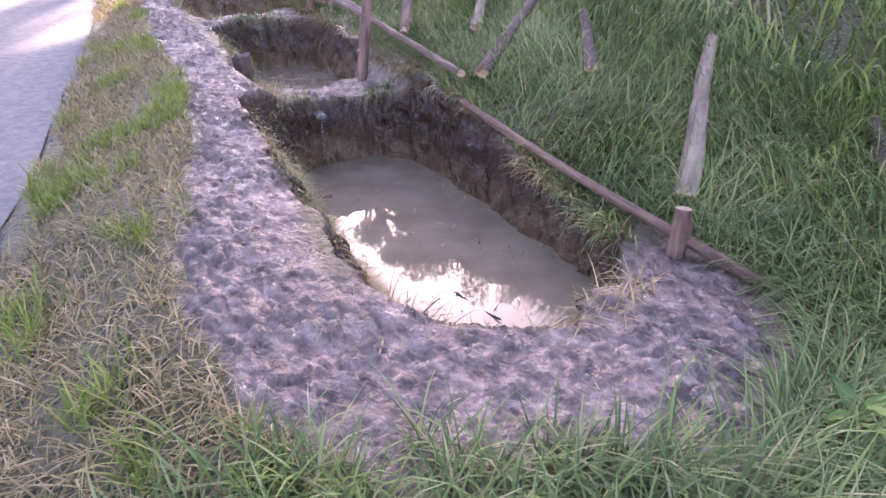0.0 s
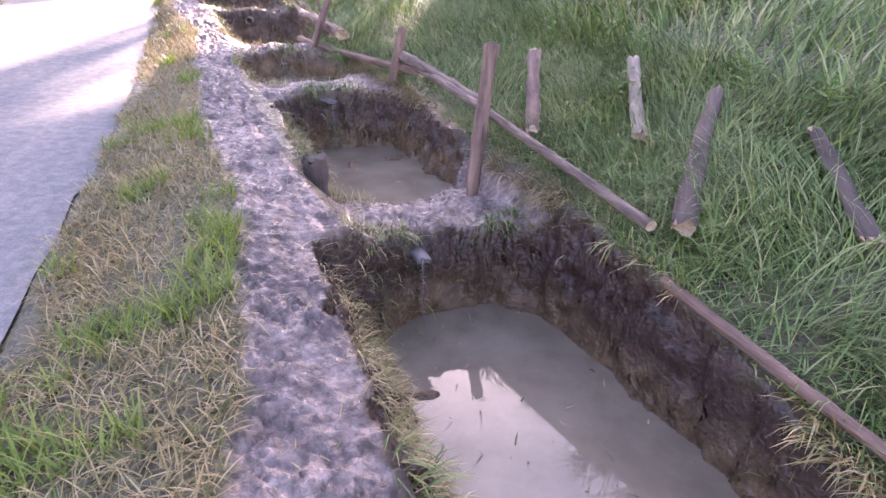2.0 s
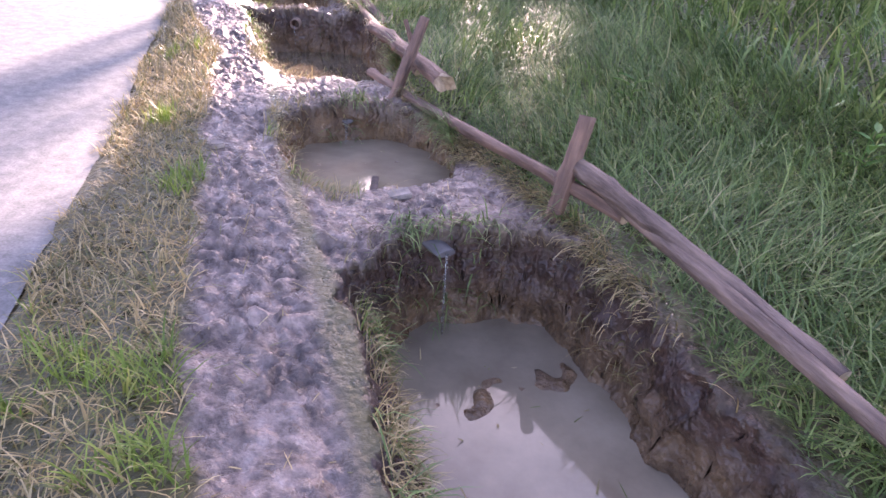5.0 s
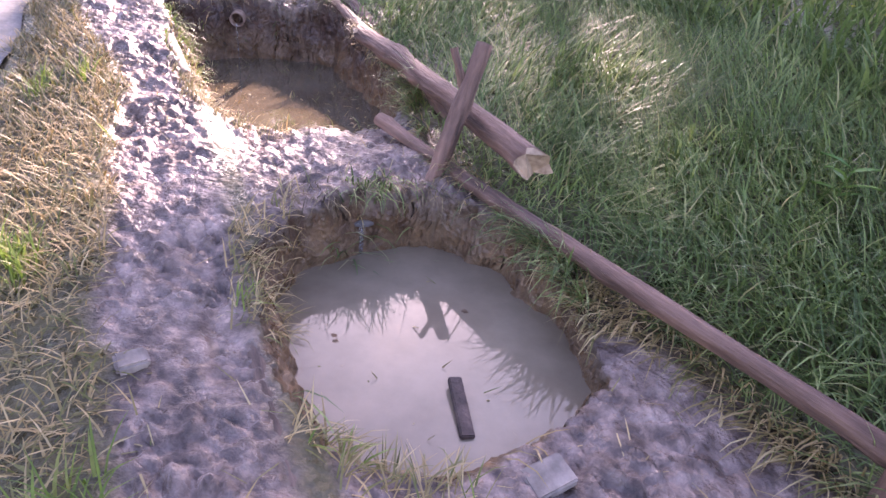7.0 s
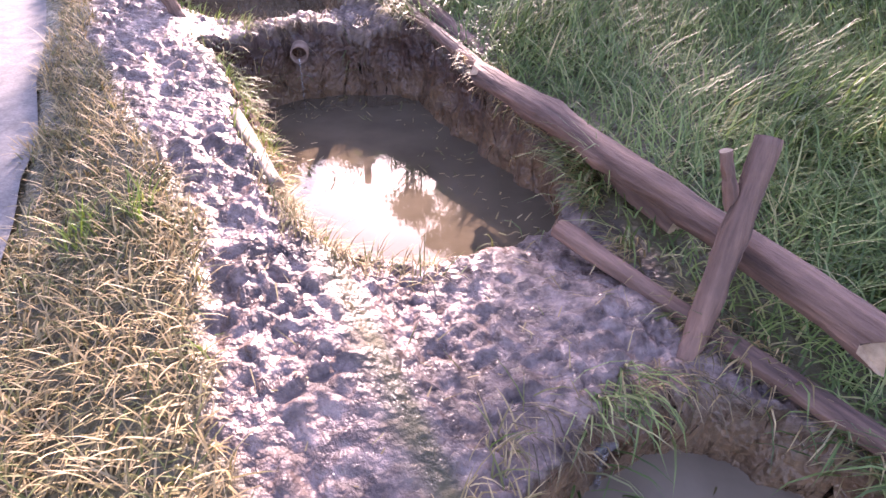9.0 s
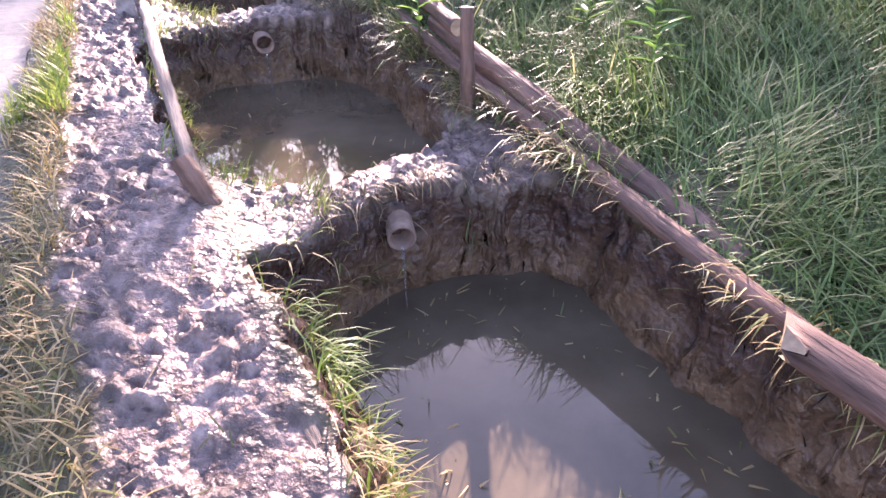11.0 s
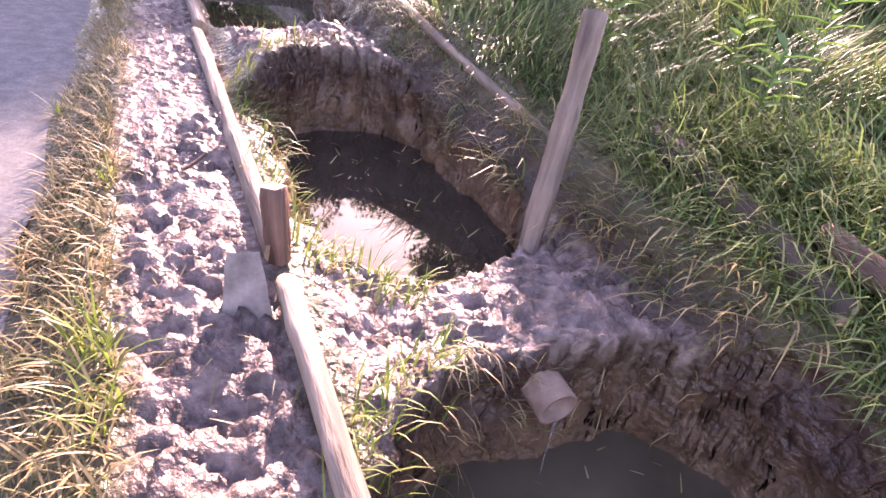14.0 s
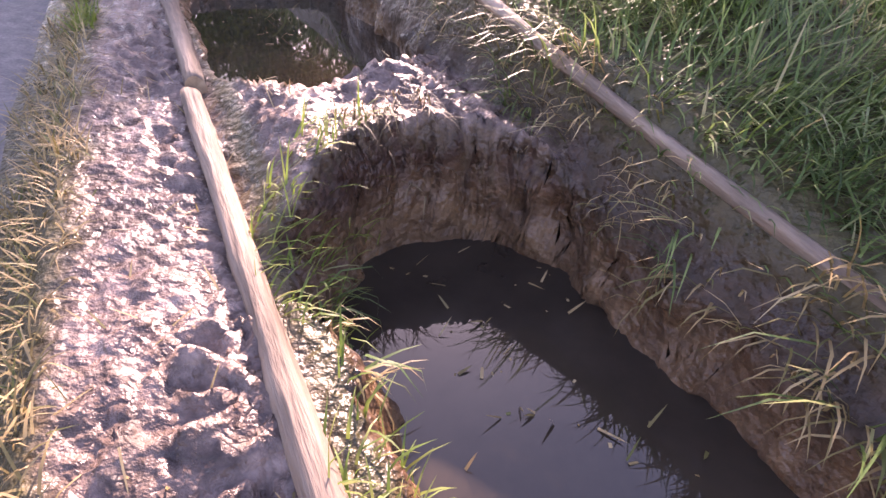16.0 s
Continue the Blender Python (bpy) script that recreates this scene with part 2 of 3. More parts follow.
def water_material(name, dark, light):
    m, nt, links, bsdf = material(name)
    geo = nt.new("ShaderNodeNewGeometry")
    _, r = noise_ramp(nt, links, 2.2, [(0.3, dark), (0.7, light)], coords=geo.outputs["Position"], detail=7)
    links.new(r.outputs[0], bsdf.inputs["Base Color"])
    bsdf.inputs["Roughness"].default_value, bsdf.inputs["IOR"].default_value = 0.02, 1.4
    bsdf.inputs["Specular IOR Level"].default_value = 0.75
    relief(nt, links, bsdf, 4, 0.04, 0.01, geo.outputs["Position"])
    return m


SOIL = soil_material()
ASPHALT = simple("asphalt", (0.14, 0.135, 0.13), (0.24, 0.23, 0.22), 60, 0.85, 0.4, 0.004)
GREEN = blade_material("grass_green", [(0.0, (0.055, 0.105, 0.028)), (0.45, (0.135, 0.225, 0.068)), (0.85, (0.25, 0.35, 0.12)), (1.0, (0.44, 0.40, 0.23))])
STRAW = blade_material("grass_dry", [(0.0, (0.12, 0.15, 0.04)), (0.35, (0.26, 0.20, 0.09)), (0.7, (0.42, 0.31, 0.16)), (1.0, (0.55, 0.44, 0.26))], 0.25, 0.6)
LUSH = blade_material("grass_lush", [(0.0, (0.12, 0.20, 0.03)), (0.6, (0.22, 0.32, 0.06)), (1.0, (0.36, 0.36, 0.12))], 0.4)
ROOT = blade_material("dry_root", [(0.0, (0.06, 0.05, 0.03)), (0.6, (0.16, 0.12, 0.07)), (1.0, (0.3, 0.24, 0.14))], 0.15, 0.7)
LEAF = blade_material("leaf", [(0.0, (0.03, 0.07, 0.015)), (0.6, (0.07, 0.13, 0.03)), (1.0, (0.14, 0.2, 0.04))], 0.35)
WEED = blade_material("weed_leaf", [(0.0, (0.08, 0.2, 0.05)), (1.0, (0.16, 0.3, 0.07))], 0.4)
BARK = simple("bark", (0.055, 0.034, 0.026), (0.30, 0.20, 0.155), 13, 0.8, 1.0, 0.03, (1, 1, 0.16))
BROWN_WOOD = simple("red_brown_wood", (0.05, 0.027, 0.02), (0.31, 0.18, 0.13), 14, 0.75, 1.0, 0.03, (1, 1, 0.12))
PALE_WOOD = simple("weathered_wood", (0.11, 0.08, 0.06), (0.45, 0.345, 0.262), 12, 0.75, 1.0, 0.03, (1, 1, 0.1))
DARK_WOOD = simple("dark_wood", (0.05, 0.035, 0.03), (0.16, 0.11, 0.09), 10, 0.85, 0.8, 0.02, (1, 1, 0.15))
CUT = simple("sawn_end", (0.28, 0.19, 0.12), (0.50, 0.37, 0.25), 25, 0.8, 0.3, 0.004)
CLAY_PIPE = simple("clay_pipe", (0.18, 0.11, 0.08), (0.36, 0.25, 0.19), 14, 0.7, 0.4, 0.006)
SLATE = simple("slate", (0.10, 0.09, 0.09), (0.22, 0.2, 0.2), 12, 0.5, 0.4, 0.006)
STONE = simple("stone", (0.16, 0.13, 0.11), (0.36, 0.30, 0.26), 14, 0.8, 0.5, 0.01)
TRUNK = simple("tree_bark", (0.05, 0.04, 0.032), (0.16, 0.13, 0.1), 6, 0.9, 0.9, 0.04, (1, 1, 0.2))
# second and third: olive water, with the upper pools' shade put into the colour
MURKY = [water_material("murky_water_pale", (0.19, 0.145, 0.098), (0.31, 0.245, 0.172)), water_material("murky_water_shaded", (0.075, 0.058, 0.036), (0.13, 0.103, 0.068)), water_material("murky_water_deep_shade", (0.025, 0.019, 0.014), (0.05, 0.039, 0.028))]
RUNNING, _nt, _lk, _b = material("running_water")
_b.inputs["Transmission Weight"].default_value, _b.inputs["Roughness"].default_value, _b.inputs["IOR"].default_value = 0.9, 0.08, 1.33
PETAL = simple("yellow_petal", (0.7, 0.55, 0.02), (0.9, 0.7, 0.04), 20, 0.5, 0.1)


# ---- builders ----
def mesh_from(name, verts, faces, mat, smooth_shade=False):
    me = bpy.data.meshes.new(name)
    me.from_pydata([tuple(v) for v in verts], [], faces)
    me.materials.append(mat)
    if smooth_shade:
        me.polygons.foreach_set("use_smooth", [True] * len(me.polygons))
    me.update()
    return me


def grid_mesh(name, pts, rows, cols, mat):
    me = bpy.data.meshes.new(name)
    me.vertices.add(rows * cols)
    me.vertices.foreach_set("co", np.asarray(pts, np.float32).ravel())
    i, j = np.meshgrid(np.arange(rows - 1), np.arange(cols - 1), indexing="ij")
    q = np.stack([i * cols + j, i * cols + j + 1, (i + 1) * cols + j + 1, (i + 1) * cols + j], -1).reshape(-1, 4)
    me.loops.add(q.size)
    me.loops.foreach_set("vertex_index", q[:, ::-1].ravel().astype(np.int32))
    me.polygons.add(len(q))
    me.polygons.foreach_set("loop_start", np.arange(0, q.size, 4, dtype=np.int32))
    me.polygons.foreach_set("use_smooth", np.ones(len(q), bool))
    me.materials.append(mat)
    me.update(calc_edges=True)
    return me


def part(name, me, parent, label=""):
    ob = new(name, me)
    ob.parent = parent
    return tagged(ob, label)


def thing(name, where, label, category, group=""):
    ob = new(name)
    ob.location = where
    ob.empty_display_size = 0.1
    return tagged(ob, label, category, group)


# ---- ground: one sheet to the horizon ----
def build_ground():
    far = np.array([6, 9, 14, 22, 35, 60, 110, 220.0])
    ss = np.concatenate([-1.4 - far[::-1], np.arange(-1.4, -0.2, 0.1), np.arange(-0.2, 22.6, 0.021), np.arange(22.6, 26, 0.08), np.arange(26, 40, 0.7), 40 + far])
    nn = np.concatenate([-6 - far[::-1], np.arange(-6, -1.5, 0.25), np.arange(-1.5, -0.55, 0.06), np.arange(-0.55, 2.7, 0.02), np.arange(2.7, 7, 0.14), np.arange(7, 20, 0.8), 20 + far])
    S, N = np.meshgrid(ss, nn, indexing="ij")
    z, mud, wall, wet = height(S, N)
    pts = np.stack([DS[0] * S + DN[0] * N, DS[1] * S + DN[1] * N, z], -1)
    me = grid_mesh("ground", pts, len(ss), len(nn), SOIL)
    for name, v in (("mud", mud), ("wall", wall), ("clay", np.clip(wet * 2.2 - 0.5 + 0.3 * bumps(S * 3, N * 3), 0, 1))):
        me.attributes.new(name, "FLOAT", "POINT").data.foreach_set("value", v.astype(np.float32).ravel())
    # divide the tall faces of the cut earth, then let them crumble
    bm = bmesh.new()
    bm.from_mesh(me)
    tall = [e for e in bm.edges if 0.05 < abs(e.verts[0].co.z - e.verts[1].co.z) < 1.0 and (e.verts[0].co.xy - e.verts[1].co.xy).length < 0.035]
    bmesh.ops.subdivide_edges(bm, edges=tall, cuts=3, use_grid_fill=True)
    bm.to_mesh(me)
    bm.free()
    co = np.zeros(len(me.vertices) * 3, np.float32)
    me.vertices.foreach_get("co", co)
    co = co.reshape(-1, 3)
    w = np.zeros(len(co), np.float32)
    me.attributes["wall"].data.foreach_get("value", w)
    x, y, z = co[:, 0].astype(float), co[:, 1].astype(float), co[:, 2].astype(float)
    w = w * (np.hypot(x, y) < 30)
    u, v = x * DS[0] + y * DS[1], x * DN[0] + y * DN[1]
    for axis, sd in ((0, 0), (1, 50), (2, 90)):
        crumb = 0.045 * bumps(u * 8 + z * 3 + sd, z * 9 + v * 4) + 0.022 * (np.abs(bumps(u * 17 + z * 5 + sd, z * 19 + v * 9)) - 0.25) + 0.012 * (np.abs(bumps(u * 35 + sd, z * 37 + v * 15)) - 0.25)
        co[:, axis] += w * crumb * (0.8, 0.8, 0.35)[axis]
    me.vertices.foreach_set("co", co.ravel())
    me.polygons.foreach_set("use_smooth", np.ones(len(me.polygons), bool))
    me.update()
    return tagged(new("ground", me), "muddy trodden earth with dug pools beside a sloping meadow", "ground", kind="structure")


build_ground()


def build_road():
    ss = np.concatenate([np.arange(-14, 40, 0.4), np.arange(40, 90, 2.0)])
    u = np.linspace(0, 1, 16)
    S, U = np.meshgrid(ss, u, indexing="ij")
    N = road_edge(S) - 0.06 + 0.07 * bumps(S * 2.2, U * 0 + 4) * (U < 0.01) - 2.95 * U
    z = level(S) - 0.242 + 0.03 * np.sin(np.pi * U) + 0.008 * bumps(S, N)
    pts = np.stack([DS[0] * S + DN[0] * N, DS[1] * S + DN[1] * N, z], -1)
    me = grid_mesh("road", pts, len(ss), len(u), ASPHALT)
    me.flip_normals()
    tagged(new("road", me), "narrow grey asphalt lane with worn ragged edge", "road", kind="structure")


build_road()


def build_water(k):
    a, b, c, d, w = POOLS[k]
    ss, nn = np.arange(a - 0.25, b + 0.2, 0.08), np.arange(c - 0.25, d + 0.2, 0.08)
    S, N = np.meshgrid(ss, nn, indexing="ij")
    pts = np.stack([DS[0] * S + DN[0] * N, DS[1] * S + DN[1] * N, w + 0 * S], -1)
    # keep only the cells near the pool
    keep = pool_gap(k, S, N) < 0.16
    idx = -np.ones(S.shape, int)
    idx[keep] = np.arange(keep.sum())
    faces = [(idx[i, j], idx[i + 1, j], idx[i + 1, j + 1], idx[i, j + 1]) for i in range(len(ss) - 1) for j in range(len(nn) - 1) if keep[i : i + 2, j : j + 2].all()]
    me = mesh_from("pool_water", pts[keep], [f[::-1] for f in faces], MURKY[(0, 0, 0, 1, 1, 2, 2)[k]], True)
    tagged(new("water", me), ("pale milky brown muddy water in a dug pool", "olive brown still water in a dug pool, darkened for shade", "dark still water in a dug pool, coloured darker for shade")[(0, 0, 0, 1, 1, 2, 2)[k]], "water", "terraced pools", "structure")


for k in range(len(POOLS)):
    build_water(k)


# ---- poles, posts and logs ----
def limb_mesh(name, length, r0, r1, mat, seed=0, bend=0.02, lumps=0.12, sides=18, rings=40, flat=1.0, ragged=0.0, end=None):
    """A tapered, slightly crooked piece of wood along +z, with closed ends."""
    rnd = np.random.default_rng(seed)
    ph = rnd.random(6) * 6.28
    knots = [(rnd.random(), rnd.random() * 6.28) for _ in range(2 + int(length * 2.5))] if sides > 8 else []
    verts, faces = [], []
    for i in range(rings):
        t = i / (rings - 1)
        ox, oy = bend * length * (math.sin(2.3 * t + ph[0]) - math.sin(ph[0])) , bend * length * (math.sin(3.1 * t + ph[1]) - math.sin(ph[1]))
        r = r0 + (r1 - r0) * t
        wave = 1 + 0.06 * math.sin(9 * t + ph[5]) + 0.04 * math.sin(23 * t + ph[4])
        for j in range(sides):
            a = 2 * math.pi * j / sides
            knot = wave + sum(0.28 * math.exp(-(((t - kt) * length / (1.1 * r0)) ** 2) - (1 - math.cos(a - ka)) * 5) for kt, ka in knots)
            f = 1 + lumps * (0.5 * math.sin(2 * a + ph[3] + 2 * t) + 0.3 * math.sin(3 * a + 5 * t + ph[4])) + lumps * 0.5 * (rnd.random() - 0.5)
            z = t * length
            if ragged and i in (0, rings - 1):
                z += ragged * (rnd.random() - 0.5) * 2
            verts.append((ox + r * knot * f * math.cos(a), oy + r * knot * f * flat * math.sin(a), z))
    for i in range(rings - 1):
        for j in range(sides):
            k = (j + 1) % sides
            faces.append((i * sides + j, i * sides + k, (i + 1) * sides + k, (i + 1) * sides + j))
    nside = len(faces)
    faces.append(tuple(range(sides))[::-1])
    faces.append(tuple((rings - 1) * sides + j for j in range(sides)))
    me = mesh_from(name, verts, faces, mat, False)
    me.materials.append(end or CUT)
    for i, p in enumerate(me.polygons):
        p.use_smooth = i < nside
        p.material_index = 0 if i < nside else 1
    return me


def along(p, q):
    p, q = Vector(p), Vector(q)
    return Matrix.Translation(p) @ (q - p).to_track_quat("Z", "Y").to_matrix().to_4x4(), (q - p).length


def wood(name, p, q, r0, r1, mat, label, category, group="", **how):
    """A piece of wood from p to q, places in s, n, z."""
    m, length = along(at(*p), at(*q))
    ob = new(name, limb_mesh(name, length, r0, r1, mat, **how))
    ob.matrix_world = m
    return tagged(ob, label, category, group)



POSTS = "posts along the pools"
wood("wooden_post", (2.02, 2.66, -0.72), (2.06, 2.72, -0.13), 0.05, 0.05, BROWN_WOOD, "short round stake driven in at the pool corner", "post", POSTS, seed=1)
wood("wooden_post", (6.40, 2.10, -0.1), (6.87, 2.44, 1.22), 0.055, 0.064, BROWN_WOOD, "stout reddish brown leaning post beside the pool", "post", POSTS, seed=2, bend=0.015)
wood("wooden_post", (9.03, 2.05, -0.3), (9.22, 2.38, 1.24), 0.055, 0.06, BROWN_WOOD, "brown bark post leaning over the pool", "post", POSTS, seed=3)
wood("wooden_post", (16.17, 1.84, 0.98), (16.21, 1.87, 1.98), 0.045, 0.045, BROWN_WOOD, "thin knotty upright post beside the pool", "post", POSTS, seed=5, lumps=0.2)
wood("wooden_post", (18.88, 1.17, 1.35), (19.21, 1.49, 2.64), 0.05, 0.06, PALE_WOOD, "pale peeled leaning post standing in the water", "post", POSTS, seed=6, bend=0.012)


def forked_post():
    e = thing("forked_post", at(11.6, 1.63, 0.7), "brown forked branch driven in as a post", "post", POSTS)
    for name, p, q, r0, r1, sd in (("stem", (11.58, 1.61, 0.55), (11.92, 2.04, 1.54), 0.055, 0.05, 8), ("fork", (11.83, 1.93, 1.29), (11.90, 1.88, 1.52), 0.03, 0.022, 9)):
        m, length = along(at(*p), at(*q))
        o = part(name, limb_mesh(name, length, r0, r1, BROWN_WOOD, seed=sd, lumps=0.2), e)
        o.matrix_world = Matrix.Translation(-e.location) @ m


forked_post()
POLES = "poles laid along the bank"
wood("pole", (1.55, 2.83, -0.42), (4.35, 2.36, 0.13), 0.04, 0.032, BROWN_WOOD, "long thin reddish pole lying along the bank edge", "pole", POLES, seed=11, bend=0.01)
wood("pole", (4.7, 2.56, 0.30), (9.3, 2.36, 0.80), 0.036, 0.045, BARK, "long weathered pole resting against the bank posts", "pole", POLES, seed=12, bend=0.012)
wood("log", (7.3, 2.62, 0.62), (9.25, 2.46, 0.84), 0.045, 0.06, BARK, "weathered grey log lying beside the long pole", "log", POLES, seed=13, bend=0.02)
wood("pole", (8.7, 2.48, 0.74), (12.49, 1.72, 0.97), 0.05, 0.05, BROWN_WOOD, "long smooth reddish brown pole along the bank", "pole", POLES, seed=14, bend=0.012)
wood("log", (11.2, 2.1, 1.04), (13.9, 1.97, 1.17), 0.085, 0.075, BROWN_WOOD, "thick brown log with a broken end on the bank", "log", POLES, seed=15, bend=0.012, ragged=0.08)
wood("pole", (12.2, 2.12, 0.95), (17.6, 1.88, 1.78), 0.05, 0.045, BROWN_WOOD, "long brown pole lying on the bank edge", "pole", POLES, seed=16, bend=0.01)
wood("log", (14.35, 2.24, 1.16), (17.0, 2.02, 1.80), 0.075, 0.06, BROWN_WOOD, "reddish log with a dark charred end", "log", POLES, seed=17, bend=0.01)
wood("log", (16.6, 1.97, 1.78), (18.2, 2.0, 1.98), 0.06, 0.06, BROWN_WOOD, "pinkish brown log lying in the grass", "log", POLES, seed=18)
wood("log", (17.9, 1.9, 1.86), (19.12, 1.95, 2.06), 0.085, 0.08, DARK_WOOD, "dark reddish thick log with a sawn end", "log", POLES, seed=19, ragged=0.03)
wood("pole", (18.4, 1.9, 1.70), (19.6, 1.86, 2.0), 0.028, 0.024, PALE_WOOD, "thin pale stick leaning in the grass", "stick", POLES, seed=20)
wood("pole", (19.3, 1.6, 1.96), (22.6, 1.3, 2.58), 0.032, 0.036, PALE_WOOD, "thin pale pole across the bank top", "pole", POLES, seed=21)

STAKES = "timbers lying in the meadow"


def timber(p, q, w, mat, label, sd, flat=0.6, ragged=0.05):
    ps = (p[0], p[1], ground_at(p[0], p[1]) + p[2])
    qs = (q[0], q[1], ground_at(q[0], q[1]) + q[2])
    return wood("timber", ps, qs, w, w * 0.85, mat, label, "timber", STAKES, seed=sd, flat=flat, ragged=ragged, bend=0.02, lumps=0.25)


timber((2.34, 3.08, 0.10), (3.7, 4.85, 0.12), 0.075, PALE_WOOD, "split grey plank with long cracks lying in grass", 31, 0.45)
timber((4.6, 2.72, 0.14), (6.0, 4.25, 0.15), 0.07, DARK_WOOD, "rough dark reddish log lying in grass", 32, 0.8)
timber((4.0, 3.55, 0.12), (4.95, 4.15, 0.15), 0.055, DARK_WOOD, "short dark pointed stake in the grass", 33, 0.7)
timber((6.5, 2.75, 0.15), (7.6, 3.4, 0.42), 0.075, BROWN_WOOD, "split brown plank leaning on the pole", 34, 0.45, 0.08)
timber((5.8, 3.35, 0.14), (7.0, 4.1, 0.3), 0.06, PALE_WOOD, "pale grey curved stick lying in grass", 35, 0.7)
timber((1.3, 3.7, 0.1), (2.1, 4.6, 0.15), 0.05, DARK_WOOD, "dark weathered stake in tall grass", 36, 0.6)

# edging of the path
EDGING = "edging poles of the path"
wood("edging_pole", (15.7, 0.15, 1.43), (18.75, 0.10, 1.71), 0.038, 0.04, PALE_WOOD, "pale bare pole edging the muddy path", "pole", EDGING, seed=41, bend=0.006)
wood("edging_pole", (18.95, 0.08, 1.735), (21.75, 0.0, 1.945), 0.05, 0.045, PALE_WOOD, "pale peeled pole edging the muddy path", "pole", EDGING, seed=42, bend=0.006)
wood("edging_pole", (21.8, 0.0, 1.95), (25.0, -0.08, 2.16), 0.05, 0.05, PALE_WOOD, "shaded grey pole edging the muddy path", "pole", EDGING, seed=43, bend=0.006)
wood("edging_pole", (9.6, 0.49, 0.52), (12.0, 0.46, 0.77), 0.045, 0.04, BARK, "mud-covered pole sunk in the path edge", "pole", EDGING, seed=44, bend=0.006)
wood("edging_pole", (13.2, 0.42, 1.00), (15.6, 0.17, 1.35), 0.05, 0.045, PALE_WOOD, "mud-caked pole sunk in the path edge", "pole", EDGING, seed=45, bend=0.006)
wood("peg", (18.92, 0.10, 1.45), (19.0, 0.10, 1.99), 0.05, 0.05, BROWN_WOOD, "square brown peg holding the edging pole", "peg", "pegs", seed=46, sides=4, lumps=0.05)
wood("peg", (15.55, 0.2, 1.35), (15.66, 0.11, 1.57), 0.045, 0.045, BROWN_WOOD, "short sawn peg at the path edge", "peg", "pegs", seed=47)
wood("stump", (6.8, 0.85, -0.25), (6.8, 0.82, 0.36), 0.10, 0.085, DARK_WOOD, "dark broken stump at the pool edge", "stump", "", end=DARK_WOOD, seed=48, ragged=0.05, lumps=0.3)


def brick_slab(name, where, size, turn, mat, label, category):
    bm = bmesh.new()
    bmesh.ops.create_cube(bm, size=1.0)
    bmesh.ops.scale(bm, vec=size, verts=bm.verts)
    bmesh.ops.bevel(bm, geom=bm.edges, offset=min(size) * 0.18, segments=2, affect="EDGES")
    for v in bm.verts:
        v.co += noise.noise_vector(v.co * 9) * min(size) * 0.1
    me = bpy.data.meshes.new(name)
    bm.to_mesh(me)
    bm.free()
    me.materials.append(mat)
    ob = new(name, me)
    ob.matrix_world = Matrix.Translation(at(*where)) @ pose(0, 0, 0, *turn)
    return tagged(ob, label, category)




def leaning_tile():
    """A thick clay tile, narrower at its top, with chipped rounded edges."""
    bm = bmesh.new()
    bmesh.ops.create_cube(bm, size=1.0)
    bmesh.ops.scale(bm, vec=(0.165, 0.045, 0.25), verts=bm.verts)
    for v in bm.verts:
        if v.co.z > 0:
            v.co.x *= 0.66
    bmesh.ops.subdivide_edges(bm, edges=bm.edges, cuts=5, use_grid_fill=True)
    for v in bm.verts:
        v.co.y += 0.008 * (v.co.x / 0.08) ** 2
        v.co += noise.noise_vector(v.co * 22) * 0.006
    me = bpy.data.meshes.new("leaning_tile")
    bm.to_mesh(me)
    bm.free()
    me.materials.append(STONE)
    ob = new("leaning_tile", me)
    ob.matrix_world = Matrix.Translation(at(18.74, -0.06, 1.74)) @ pose(0, 0, 0, -38, 0, 22)
    tagged(ob, "pale chipped tile leaning against the edging pole", "tile")


leaning_tile()
# added slab in place of a sunlit patch of the dam crest
brick_slab("lit_patch_slab", (9.72, 1.3, 0.545), (0.17, 0.12, 0.04), (4, -6, 30), STONE, "flat pale slab standing in for a sunlit patch on the dam crest", "stone")
brick_slab("board", (10.2, 1.22, 0.43), (0.06, 0.3, 0.03), (6, 4, 12), DARK_WOOD, "dark wet board lying in the pool", "board")
TWIGS = "fallen twigs"
wood("twig", (2.72, 1.45, -0.74), (2.31, 1.58, -0.735), 0.009, 0.006, DARK_WOOD, "dark wet twig floating on the milky pool", "twig", TWIGS, seed=71, bend=0.05, sides=8)
wood("twig", (2.53, 1.05, -0.74), (2.64, 1.31, -0.70), 0.007, 0.004, DARK_WOOD, "thin bent twig sticking out of the pool", "twig", TWIGS, seed=72, bend=0.06, sides=8)
wood("twig", (10.11, 0.11, 0.575), (9.93, 0.33, 0.57), 0.014, 0.01, DARK_WOOD, "short dark twig trodden into the muddy path", "twig", TWIGS, seed=73, bend=0.05, sides=8)
wood("twig", (19.64, -0.22, 1.79), (19.72, -0.11, 1.815), 0.01, 0.007, DARK_WOOD, "curved dark twig lying on the sunlit mud", "twig", TWIGS, seed=74, bend=0.06, sides=8)
for ps, pn, size in ((1.45, 1.94, 0.05), (1.49, 2.08, 0.04), (1.08, 1.73, 0.055), (10.57, 0.06, 0.11)):
    brick_slab("pebble", (ps, pn, ground_at(ps, pn) + 0.008), (size, size * 0.75, size * 0.5), (8, 5, 40), STONE, "small pale stone pressed into the mud", "stone")


